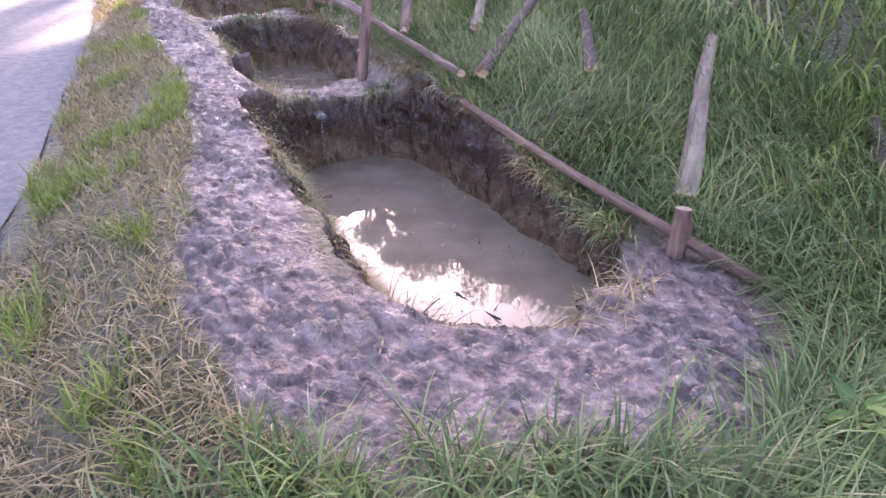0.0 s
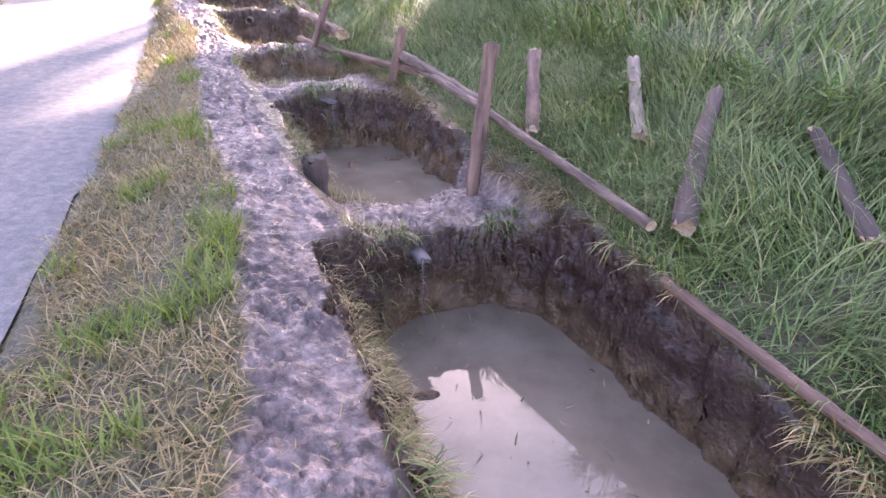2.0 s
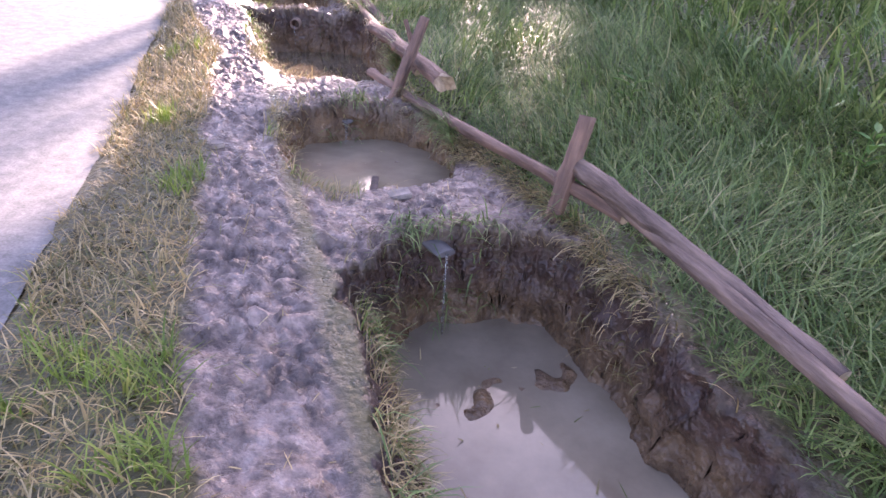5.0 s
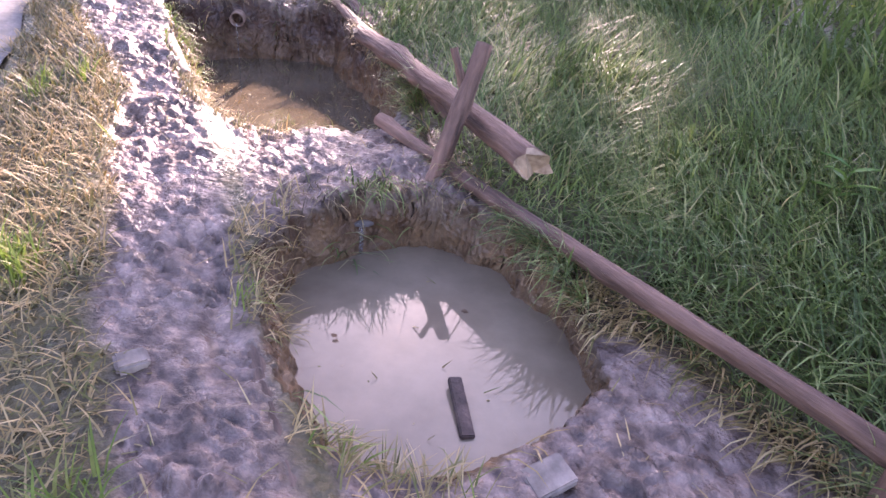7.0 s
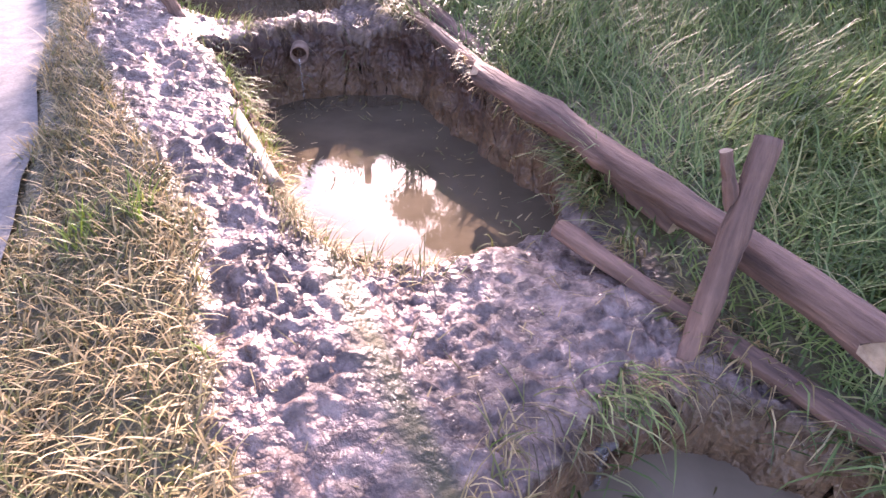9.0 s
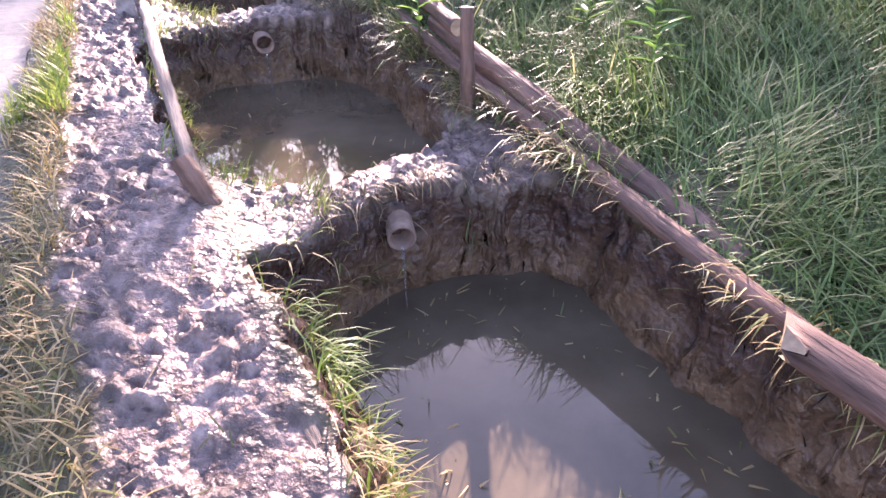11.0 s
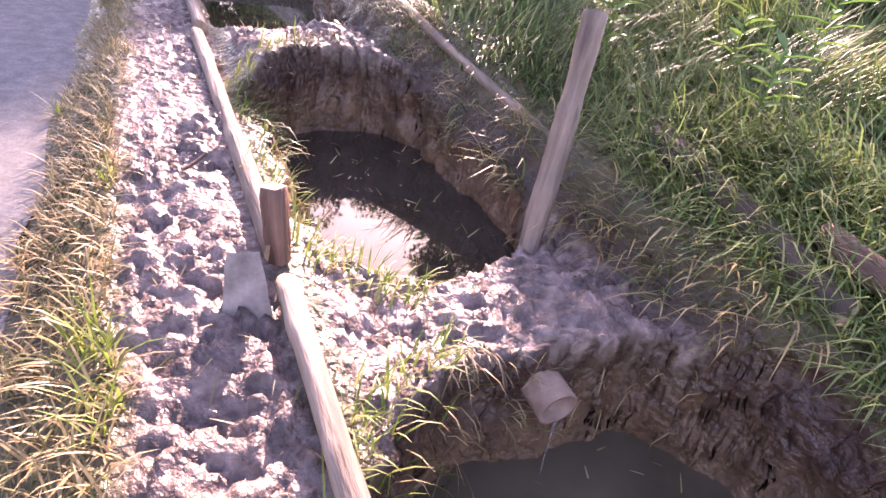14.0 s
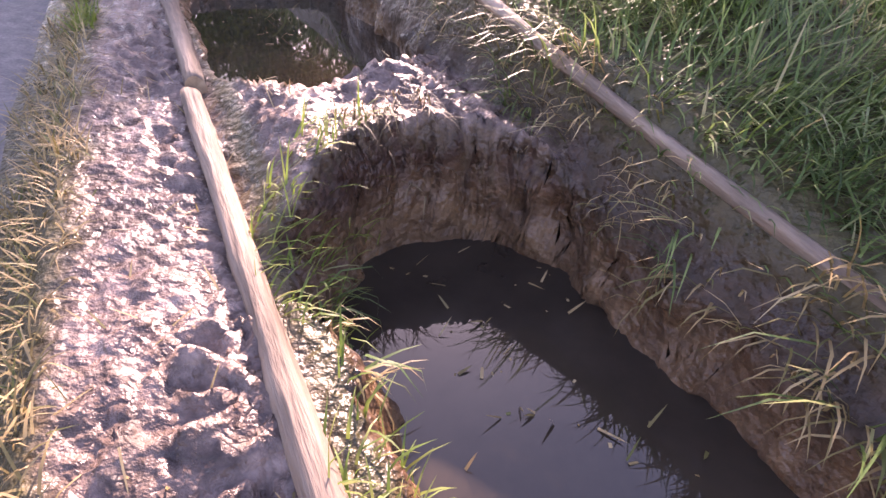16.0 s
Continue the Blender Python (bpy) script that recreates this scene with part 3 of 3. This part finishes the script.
# ---- pipes, spouts and falling water ----
def pipe_mesh(length, r, thick=0.012):
    verts, faces, n = [], [], 20
    prof = [(r, 0), (r, length), (r - thick, length), (r - thick, 0)]
    for i in range(n):
        a = 2 * math.pi * i / n
        for rr, z in prof:
            verts.append((rr * math.cos(a), rr * math.sin(a), z))
    for i in range(n):
        for j in range(4):
            k, l = (i + 1) % n, (j + 1) % 4
            faces.append((i * 4 + j, k * 4 + j, k * 4 + l, i * 4 + l))
    return mesh_from("pipe", verts, faces, CLAY_PIPE, True)


def spout(s, n, z, r, label, length=0.75, half=False, turn=0.0):
    m, _ = along(at(s + length, n + turn, z + 0.04), at(s, n, z))
    if half:
        me = limb_mesh("spout", length, r, r, SLATE, seed=51, flat=0.3, lumps=0.1, end=SLATE)
    else:
        me = pipe_mesh(length, r)
    ob = new("overflow_pipe" if not half else "wooden_spout", me)
    ob.matrix_world = m
    return tagged(ob, label, "pipe", "overflow pipes")


spout(5.62, 1.36, -0.13, 0.06, "small grey spout under hanging grass", 0.8, True)
spout(8.98, 1.44, 0.44, 0.075, "flat slate spout over the pool", 0.8, True, -0.25)
spout(11.5, 1.2, 0.63, 0.06, "wooden channel spout wet with water", 0.75, True)
spout(15.34, 1.02, 1.06, 0.075, "muddy clay pipe through the earth dam", 0.7, False, 0.2)
spout(18.14, 0.92, 1.46, 0.08, "clay pipe with a wide mouth in the dam", 0.42)
spout(21.1, 0.5, 1.80, 0.07, "clay pipe half buried in the dam", 0.7)


def stream(s, n, z, w, r=0.008):
    me = limb_mesh("falling_water", z - w, r * 0.8, r, RUNNING, seed=61, bend=0.01, lumps=0.5, sides=8, end=RUNNING)
    ob = new("falling_water", me)
    ob.location = at(s, n, w)
    tagged(ob, "thin clear stream falling from the spout", "water", "streams")


stream(5.58, 1.36, -0.12, -0.75)
stream(8.97, 1.44, 0.43, -0.18)
stream(11.49, 1.2, 0.62, 0.40, 0.014)
stream(15.32, 1.02, 1.04, 0.64, 0.006)
stream(18.13, 0.92, 1.40, 1.10, 0.006)
stream(21.08, 0.5, 1.80, 1.47, 0.006)


# ---- grass ----
def blades(name, s, n, z, length, width, lean, mat, seed, heading=None, spread=3.14, droop=0.8):
    """Curved blades, each four sections long, as one mesh."""
    rnd = np.random.default_rng(seed)
    c = len(s)
    base = np.stack([DS[0] * s + DN[0] * n, DS[1] * s + DN[1] * n, z], -1)
    a = (rnd.random(c) * 2 - 1) * spread + (heading if heading is not None else 0)
    # heading 0: along +s
    out = np.cos(a)[:, None] * DS + np.sin(a)[:, None] * DN
    side = np.stack([-out[:, 1], out[:, 0]], -1)
    L = length * (0.55 + 0.9 * rnd.random(c))
    W = width * (0.6 + 0.8 * rnd.random(c))
    tilt = lean * (0.4 + 1.1 * rnd.random(c))
    curl = droop * (0.3 + 1.2 * rnd.random(c))
    pts = np.zeros((c, 7, 3))
    p = base.copy()
    ang = tilt.copy()
    for i in range(4):
        wid = W * (1.0, 0.95, 0.7, 0)[i] / 2
        if i < 3:
            pts[:, 2 * i, :2], pts[:, 2 * i + 1, :2] = p[:, :2] - side * wid[:, None], p[:, :2] + side * wid[:, None]
            pts[:, 2 * i, 2] = pts[:, 2 * i + 1, 2] = p[:, 2]
        else:
            pts[:, 6] = p
        step = L / 3
        p = p + np.concatenate([out * (np.sin(ang) * step)[:, None], (np.cos(ang) * step)[:, None]], 1)
        ang = ang + curl
    me = bpy.data.meshes.new(name)
    me.vertices.add(c * 7)
    me.vertices.foreach_set("co", pts.astype(np.float32).ravel())
    o = (np.arange(c) * 7)[:, None]
    idx = np.concatenate([o + np.array([[0, 1, 3, 2]]), o + np.array([[2, 3, 5, 4]]), o + np.array([[4, 5, 6]])], 1)
    me.loops.add(idx.size)
    me.loops.foreach_set("vertex_index", idx.ravel().astype(np.int32))
    me.polygons.add(3 * c)
    st = (np.arange(c) * 11)[:, None] + np.array([[0, 4, 8]])
    me.polygons.foreach_set("loop_start", st.ravel().astype(np.int32))
    me.polygons.foreach_set("use_smooth", np.ones(3 * c, bool))
    me.materials.append(mat)
    me.update(calc_edges=True)
    return new(name, me)


def scatter(seed, count, s0, s1, n0, n1):
    rnd = np.random.default_rng(seed)
    return s0 + (s1 - s0) * rnd.random(count), n0 + (n1 - n0) * rnd.random(count)


def tufts(s, n, freq, cut):
    return bumps(s * freq, n * freq + 31) + 0.5 * bumps(s * freq * 2.7, n * freq * 2.7) > cut


def meadow():
    s, n = scatter(1, 175000, -1.0, 24.5, 1.2, 5.2)
    z, mud, wall, wet = height(s, n, False)
    ok = (n > bank_edge(s) - 0.02 + 0.1 * bumps(s * 3, n * 3)) & (wall < 0.5) & (mud < 0.3)
    ok |= (s < 1.4) & (mud < 0.3) & (n > 1.1)
    s, n, z = s[ok], n[ok], z[ok]
    way = 2.6 * bumps(s * 0.9, n * 0.9) + 0.6
    tagged(blades("meadow_grass", s, n, z - 0.02, np.where(s < 1.5, 0.42, 0.12 + 0.27 * smooth(0.0, 0.5, n - bank_edge(s))), 0.0085, 0.95, GREEN, 2, way, 1.7, 0.5), "long lush green meadow grass leaning over", "grass", kind="stuff")
    s, n = scatter(3, 62000, -2, 34, 4.8, 16)
    z = height(s, n, False)[0]
    tagged(blades("far_meadow_grass", s, n, z - 0.02, 0.5, 0.022, 0.5, GREEN, 4, 2.6 * bumps(s * 0.7, n * 0.7), 1.8, 0.45), "tall green grass of the upper meadow", "grass", kind="stuff")
    s, n = scatter(5, 26000, 24, 60, 1.4, 16)
    z = height(s, n, False)[0]
    tagged(blades("far_bank_grass", s, n, z - 0.02, 0.55, 0.03, 0.45, GREEN, 6), "tall grass beyond the pools", "grass", kind="stuff")
    # fringe hanging over the cut bank
    s, n = scatter(7, 16000, 1.4, 22.5, -0.3, 0.14)
    n = n + bank_edge(s)
    z, mud, wall, wet = height(s, n, False)
    ok = (wall < 0.9) & (mud < 0.5) & tufts(s, n, 2.5, -0.2) & ((s < 13) | (RNG.random(len(s)) < 0.5))
    tagged(blades("bank_fringe", s[ok], n[ok], z[ok] - 0.02, 0.22, 0.008, 0.9, STRAW, 8, -1.57, 0.8, 0.55), "dry straw and grass hanging over the cut bank", "grass", kind="stuff")
    ok = ok & tufts(s, n, 1.7, 0.25)
    tagged(blades("bank_tufts", s[ok], n[ok], z[ok] - 0.02, 0.36, 0.009, 0.7, GREEN, 9, -1.57, 1.0, 0.5), "green grass tufts drooping over the cut bank", "grass", kind="stuff")


meadow()


def verge():
    s, n = scatter(11, 115000, -1.4, 25, -1.75, 0.6)
    z, mud, wall, wet = height(s, n, False)
    on = (n > road_edge(s) - 0.02 + 0.14 * bumps(s * 3.3, n * 2)) & (mud < 0.25) & (wall < 0.5) & (n < mud_left(s) + 0.05)
    dry = on & ~tufts(s, n, 2.2, 0.62)
    tagged(blades("verge_dry_grass", s[dry], n[dry], z[dry] - 0.01, 0.135, 0.0065, 0.95, STRAW, 12, None, 3.14, 0.4), "flattened dry straw-coloured grass of the roadside verge", "grass", kind="stuff")
    wet_ = on & tufts(s, n, 2.2, 0.55)
    tagged(blades("verge_green_grass", s[wet_], n[wet_], z[wet_] - 0.01, 0.17, 0.008, 0.5, LUSH, 13, None, 3.14, 0.35), "green tufts growing in the roadside verge", "grass", kind="stuff")
    # front left corner
    s, n = scatter(14, 9000, -1.2, 1.25, -0.6, 1.3)
    z, mud, wall, wet = height(s, n, False)
    ok = (mud < 0.3)
    tagged(blades("front_grass", s[ok], n[ok], z[ok] - 0.02, 0.26, 0.009, 0.7, GREEN, 15, None, 3.14, 0.4), "mixed green grass at the foot of the pools", "grass", kind="stuff")


verge()


def pool_edges():
    s, n = scatter(16, 36000, 1.3, 22, 0.0, 1.4)
    z, mud, wall, wet = height(s, n, False)
    near = np.min([np.abs(pool_gap(k, s, n) - 0.10) for k in range(len(POOLS))], 0) < 0.17
    low = np.max([(pool_gap(k, s, n) < 0.3) & (z < POOLS[k][4] + 0.0) for k in range(len(POOLS))], 0)
    slope = near & ~low & (n < mud_right(s) + 0.55) & (s < 21) & tufts(s, n, 2.0, -0.35)
    a = slope & (s < 13.6)
    tagged(blades("pool_edge_straw", s[a], n[a], z[a] - 0.01, 0.15, 0.006, 0.9, STRAW, 17, 1.2, 1.6, 0.45), "matted straw and grass on the pool side", "grass", kind="stuff")
    a = slope & ((s > 13.6) | tufts(s, n, 3.1, 0.55))
    a = a & (RNG.random(len(a)) < 0.6)
    tagged(blades("pool_edge_grass", s[a], n[a], z[a] - 0.01, 0.14, 0.007, 0.7, LUSH, 18, 1.4, 1.4, 0.45), "bright green grass hanging over the pool edge", "grass", kind="stuff")
    # roots and stalks hanging on the dam faces
    ss, nn = [], []
    for k in range(len(POOLS) - 1):
        s, n = scatter(20 + k, 420, POOLS[k][1] - 0.02, POOLS[k][1] + 0.22, mud_right(POOLS[k][1]) + 0.2, POOLS[k][3] + 0.05)
        ss.append(s)
        nn.append(n)
    s, n = np.concatenate(ss), np.concatenate(nn)
    z = height(s, n, False)[0]
    ok = tufts(s, n, 3, -0.1)
    tagged(blades("dam_roots", s[ok], n[ok], z[ok] - 0.01, 0.17, 0.005, 1.1, ROOT, 27, 3.14, 0.8, 0.7), "thin dry roots and stalks hanging on the dam faces", "roots", kind="stuff")
    ok = tufts(s, n, 2.3, 0.45) & (s < 13)
    tagged(blades("dam_tufts", s[ok], n[ok], z[ok] - 0.01, 0.24, 0.008, 0.9, GREEN, 30, 3.14, 1.0, 0.6), "green grass hanging down the dam faces", "grass", kind="stuff")
    # dry grass, roots and small tufts clinging to the cut faces
    s, n = scatter(33, 60000, 1.5, 22.5, 0.2, 2.7)
    z, mud, wall, wet = height(s, n, False)
    gap = np.min([np.where(pool_gap(k, s, n) > 0.0, pool_gap(k, s, n), 9) for k in range(len(POOLS))], 0)
    over = np.max([(pool_gap(k, s, n) < 0.35) & (z < POOLS[k][4] + 0.12) for k in range(len(POOLS))], 0) > 0
    face = (wall > 0.5) & (gap < 0.4) & ~over
    middle = np.interp(s, [(p[0] + p[1]) / 2 for p in POOLS], [(p[2] + p[3]) / 2 for p in POOLS])
    ok = face & tufts(s, n, 2.6, 0.05) & ((s < 13.5) | (s % 1 < 0.4))
    way = np.where(n > middle, -1.57, 2.4)
    tagged(blades("wall_straw", s[ok], n[ok], z[ok], 0.17, 0.006, 0.9, STRAW, 34, way[ok], 0.9, 0.7), "dead grass and roots clinging to the cut earth", "roots", kind="stuff")
    ok = face & tufts(s, n, 1.9, 0.55)
    tagged(blades("wall_tufts", s[ok], n[ok], z[ok], 0.24, 0.007, 0.9, GREEN, 35, way[ok], 1.0, 0.65), "green tufts drooping down the cut earth", "grass", kind="stuff")
    s, n = scatter(28, 1900, 1.0, 2.1, 0.6, 2.6)
    z, mud, wall, wet = height(s, n, False)
    o = pool_gap(0, s, n)
    ok = (o > 0.02) & (o < 0.3) & tufts(s, n, 2.5, -0.3)
    tagged(blades("shore_straw", s[ok], n[ok], z[ok], 0.16, 0.007, 1.3, STRAW, 29, None, 3.14, 0.2), "wet straw lying along the near shore", "grass", kind="stuff")


pool_edges()


def litter():
    """Stems, straw and bits floating in the pools or pressed in the mud."""
    ss, nn, zz = [], [], []
    for k, (a, b, c, d, w) in enumerate(POOLS):
        s, n = scatter(40 + k, (140, 60, 40, 420, 60, 160, 60)[k], a, b, c, d)
        ok = (pool_gap(k, s, n) < -0.05) & (tufts(s, n, 1.6, 0.1) | (k == 0))
        ss.append(s[ok]), nn.append(n[ok]), zz.append(np.full(ok.sum(), w + 0.004))
    tagged(blades("floating_litter", np.concatenate(ss), np.concatenate(nn), np.concatenate(zz), 0.07, 0.009, 1.5, STRAW, 50, None, 3.14, 0.02), "stems and leaf bits floating on the water", "litter", kind="stuff")
    s, n = scatter(51, 3200, 1, 24, -0.5, 2.2)
    z, mud, wall, wet = height(s, n, True)
    ok = mud > 0.6
    tagged(blades("straw_litter", s[ok], n[ok], z[ok] + 0.006, 0.09, 0.005, 1.45, STRAW, 52, None, 3.14, 0.03), "bits of straw trodden into the mud", "litter", kind="stuff")


litter()


# ---- weeds ----
def weed(s, n, tall, leaves, seed, label):
    rnd = random.Random(seed)
    z = ground_at(s, n)
    e = thing("weed", at(s, n, z), label, "plant", "weeds in the meadow")
    part("stem", limb_mesh("stem", tall, 0.006, 0.003, WEED, seed=seed, bend=0.04, sides=6, rings=8, end=WEED), e)
    verts, faces = [], []
    for i in range(leaves):
        a, h = i * 2.4 + rnd.random(), tall * (0.35 + 0.65 * i / leaves)
        ln, wd, up = 0.14 + 0.07 * rnd.random(), 0.025, 0.35 + 0.4 * rnd.random()
        o = len(verts)
        for t, w in ((0, 0.1), (0.35, 1), (0.7, 0.75), (1, 0.02)):
            r = ln * t
            for sg in (-1, 0, 1):
                verts.append((r * math.cos(a) - sg * w * wd * math.sin(a), r * math.sin(a) + sg * w * wd * math.cos(a), h + up * r - 1.8 * r * r + 0.01 * abs(sg)))
        for t in range(3):
            for c in range(2):
                q = o + 3 * t + c
                faces.append((q, q + 1, q + 4, q + 3))
    part("leaves", mesh_from("leaves", verts, faces, WEED, True), e)


for i, (s, n, t, c) in enumerate([(6.6, 3.7, 0.35, 9), (5.9, 4.5, 0.4, 10), (7.4, 4.6, 0.35, 9), (5.2, 4.6, 0.35, 8), (8.6, 4.2, 0.4, 9), (15.9, 3.0, 0.4, 11), (16.1, 3.3, 0.38, 10), (17.6, 2.9, 0.5, 12), (18.2, 2.6, 0.45, 11), (20.6, 2.0, 0.4, 9), (21.3, 2.4, 0.45, 12), (19.4, 2.7, 0.4, 10), (0.6, 2.1, 0.25, 8), (0.4, 2.6, 0.3, 9), (17.0, 1.85, 0.35, 7), (10.4, 3.6, 0.3, 7), (19.8, 2.1, 0.45, 13), (20.3, 2.5, 0.5, 14), (20.9, 2.3, 0.4, 12), (21.6, 2.0, 0.45, 13), (22.0, 2.6, 0.5, 14), (18.9, 2.4, 0.45, 12), (19.2, 3.1, 0.5, 13), (18.0, 3.3, 0.5, 12), (21.1, 3.0, 0.5, 14), (15.6, 2.75, 0.35, 11), (16.3, 2.8, 0.35, 10)]):
    weed(s, n, t, c, 200 + i, "leafy green weed among the meadow grass")


def flowers():
    rnd = random.Random(5)
    for i in range(16):
        s, n = rnd.uniform(6, 13), rnd.uniform(4.5, 8)
        z = ground_at(s, n)
        e = thing("buttercup", at(s, n, z), "small yellow meadow flower on a thin stalk", "flower", "meadow flowers")
        part("stalk", limb_mesh("stalk", 0.45, 0.003, 0.002, WEED, seed=i, sides=5, rings=5, end=WEED), e)
        verts, faces = [], []
        for j in range(5):
            a = j * 2 * math.pi / 5
            o = len(verts)
            for r, da, z in ((0.002, 0, 0), (0.017, 0.5, 0.008), (0.021, 0, 0.011), (0.017, -0.5, 0.008)):
                verts.append((r * math.cos(a + da), r * math.sin(a + da), 0.45 + z))
            faces.append((o, o + 1, o + 2, o + 3))
        part("petals", mesh_from("petals", verts, faces, PETAL), e)


flowers()


# ---- trees and hedge ----
def leaf_cloud(name, centres, radii, per, size, seed, squash=0.75):
    rnd = np.random.default_rng(seed)
    pts = []
    for c, r in zip(centres, radii):
        d = rnd.normal(size=(per, 3))
        d /= np.linalg.norm(d, axis=1)[:, None]
        d[:, 2] *= squash
        pts.append(np.array(c) + d * (r * (0.35 + 0.65 * rnd.random(per) ** 0.5))[:, None])
    p = np.concatenate(pts)
    c = len(p)
    u = rnd.normal(size=(c, 3))
    u /= np.linalg.norm(u, axis=1)[:, None]
    v = np.cross(u, rnd.normal(size=(c, 3)))
    v /= np.linalg.norm(v, axis=1)[:, None]
    sz = (size * (0.6 + 0.8 * rnd.random(c)))[:, None]
    q = np.stack([p - u * sz, p + v * sz * 0.5, p + u * sz, p - v * sz * 0.5], 1)
    me = bpy.data.meshes.new(name)
    me.vertices.add(4 * c)
    me.vertices.foreach_set("co", q.astype(np.float32).ravel())
    me.loops.add(4 * c)
    me.loops.foreach_set("vertex_index", np.arange(4 * c, dtype=np.int32))
    me.polygons.add(c)
    me.polygons.foreach_set("loop_start", np.arange(0, 4 * c, 4, dtype=np.int32))
    me.materials.append(LEAF)
    me.update(calc_edges=True)
    return me


def tree(s, n, trunk_h, crown_z, crown_r, clumps, seed, per=170, leaf=0.16, label="tall leafy broadleaved tree with a dark trunk, seen or added for shade", crown_up=0.7):
    rnd = random.Random(seed)
    z = ground_at(s, n) - 0.1
    e = thing("tree", at(s, n, z), label, "tree", "trees around the meadow")
    part("trunk", limb_mesh("trunk", trunk_h, 0.28, 0.1, TRUNK, seed=seed, bend=0.03, lumps=0.15, end=TRUNK), e)
    cs, rs = [], []
    for i in range(clumps):
        a, r, h = rnd.uniform(0, 6.28), crown_r * math.sqrt(rnd.random()), crown_z + crown_r * crown_up * rnd.uniform(-1, 1)
        cs.append((r * math.cos(a), r * math.sin(a), h))
        rs.append(rnd.uniform(0.9, 1.7))
    for i in range(7):
        c = Vector(cs[i])
        b = Vector((0, 0, trunk_h * rnd.uniform(0.5, 0.95)))
        m, length = along(b, c)
        o = part("limb", limb_mesh("limb", length, 0.1, 0.03, TRUNK, seed=seed + i, bend=0.05, sides=8, rings=10, end=TRUNK), e)
        o.matrix_local = m
    part("crown", leaf_cloud("crown", cs, rs, per, leaf, seed), e)


# unseen trees, 301 to 319 below, added so their crowns shade path, pools and road
tree(40.2, 20.5, 14, 15, 4.2, 46, 301)
tree(36.3, 23.0, 14, 15, 4.0, 36, 302)
tree(48.3, 19.5, 14, 15, 1.2, 14, 303)
tree(50.4, 24.2, 14, 15, 1.5, 18, 314)
tree(40.2, 16.0, 14, 15, 2.2, 26, 315)
tree(52.0, 24.6, 14, 15, 1.3, 16, 312)
tree(42.5, 23.4, 14, 15, 4.2, 36, 304)
tree(47.5, 25.1, 14, 15, 3.6, 36, 311)
tree(56.8, 15.2, 12, 13, 1.4, 22, 318)
tree(54.0, 12.5, 12, 13, 1.4, 20, 322)
tree(58.6, 13.2, 12, 13, 2.0, 22, 323)
tree(63.5, 18.5, 13, 14, 1.8, 24, 317)
tree(43.5, 21.0, 13, 14, 1.2, 16, 324)
tree(44.2, 13.9, 13, 14, 0.9, 12, 319)
tree(60.0, 7.0, 13, 12, 3.5, 34, 305)
tree(46.0, 3.0, 12, 10, 5.0, 36, 306)
tree(44.0, -7.0, 11, 9, 4.5, 34, 307)
tree(12.0, 15.5, 10, 9, 3.4, 22, 308)
tree(8.0, 16.5, 9, 8, 3.2, 20, 309)
tree(33.0, -8.0, 9, 7, 3.5, 24, 310)


def hedge(s0, s1, n, label, seed, tall=1.6, thick=1.0):
    rnd = random.Random(seed)
    cs, rs = [], []
    mid = (s0 + s1) / 2
    z = ground_at(mid, n)
    o = at(mid, n, z)
    for i in range(int((s1 - s0) * 2.2 * thick ** 2)):
        s, nn = rnd.uniform(s0, s1), n + rnd.uniform(-0.9, 0.9)
        p = at(s, nn, ground_at(s, nn) + rnd.uniform(0.2, tall)) - o
        cs.append(tuple(p))
        rs.append(rnd.uniform(0.4, 0.8) * thick)
    e = thing("hedge", o, label, "hedge", "hedges")
    part("foliage", leaf_cloud("foliage", cs, rs, 260, 0.09, seed, 0.9), e)


hedge(10, 22, -6.2, "wild green roadside hedge beyond the lane", 401)
hedge(22, 34, -6.0, "leafy roadside bushes beyond the lane", 402, 2.2)
# made tall to darken the reflection in the last pool
hedge(36, 47, 3.2, "dark green thicket at the far bend of the lane", 403, 5.5, 1.7)
hedge(26, 38, 5.0, "tall nettles and bushes above the pools", 404, 1.6)
# two added thickets that keep bright sky out of the last pool's reflection
hedge(37, 47, 0.8, "dark green thicket added to block the sky from the last pool", 406, 5.0, 1.6)
hedge(36, 46, 5.8, "dense dark bushes added to block the sky from the last pools", 407, 5.0, 1.6)
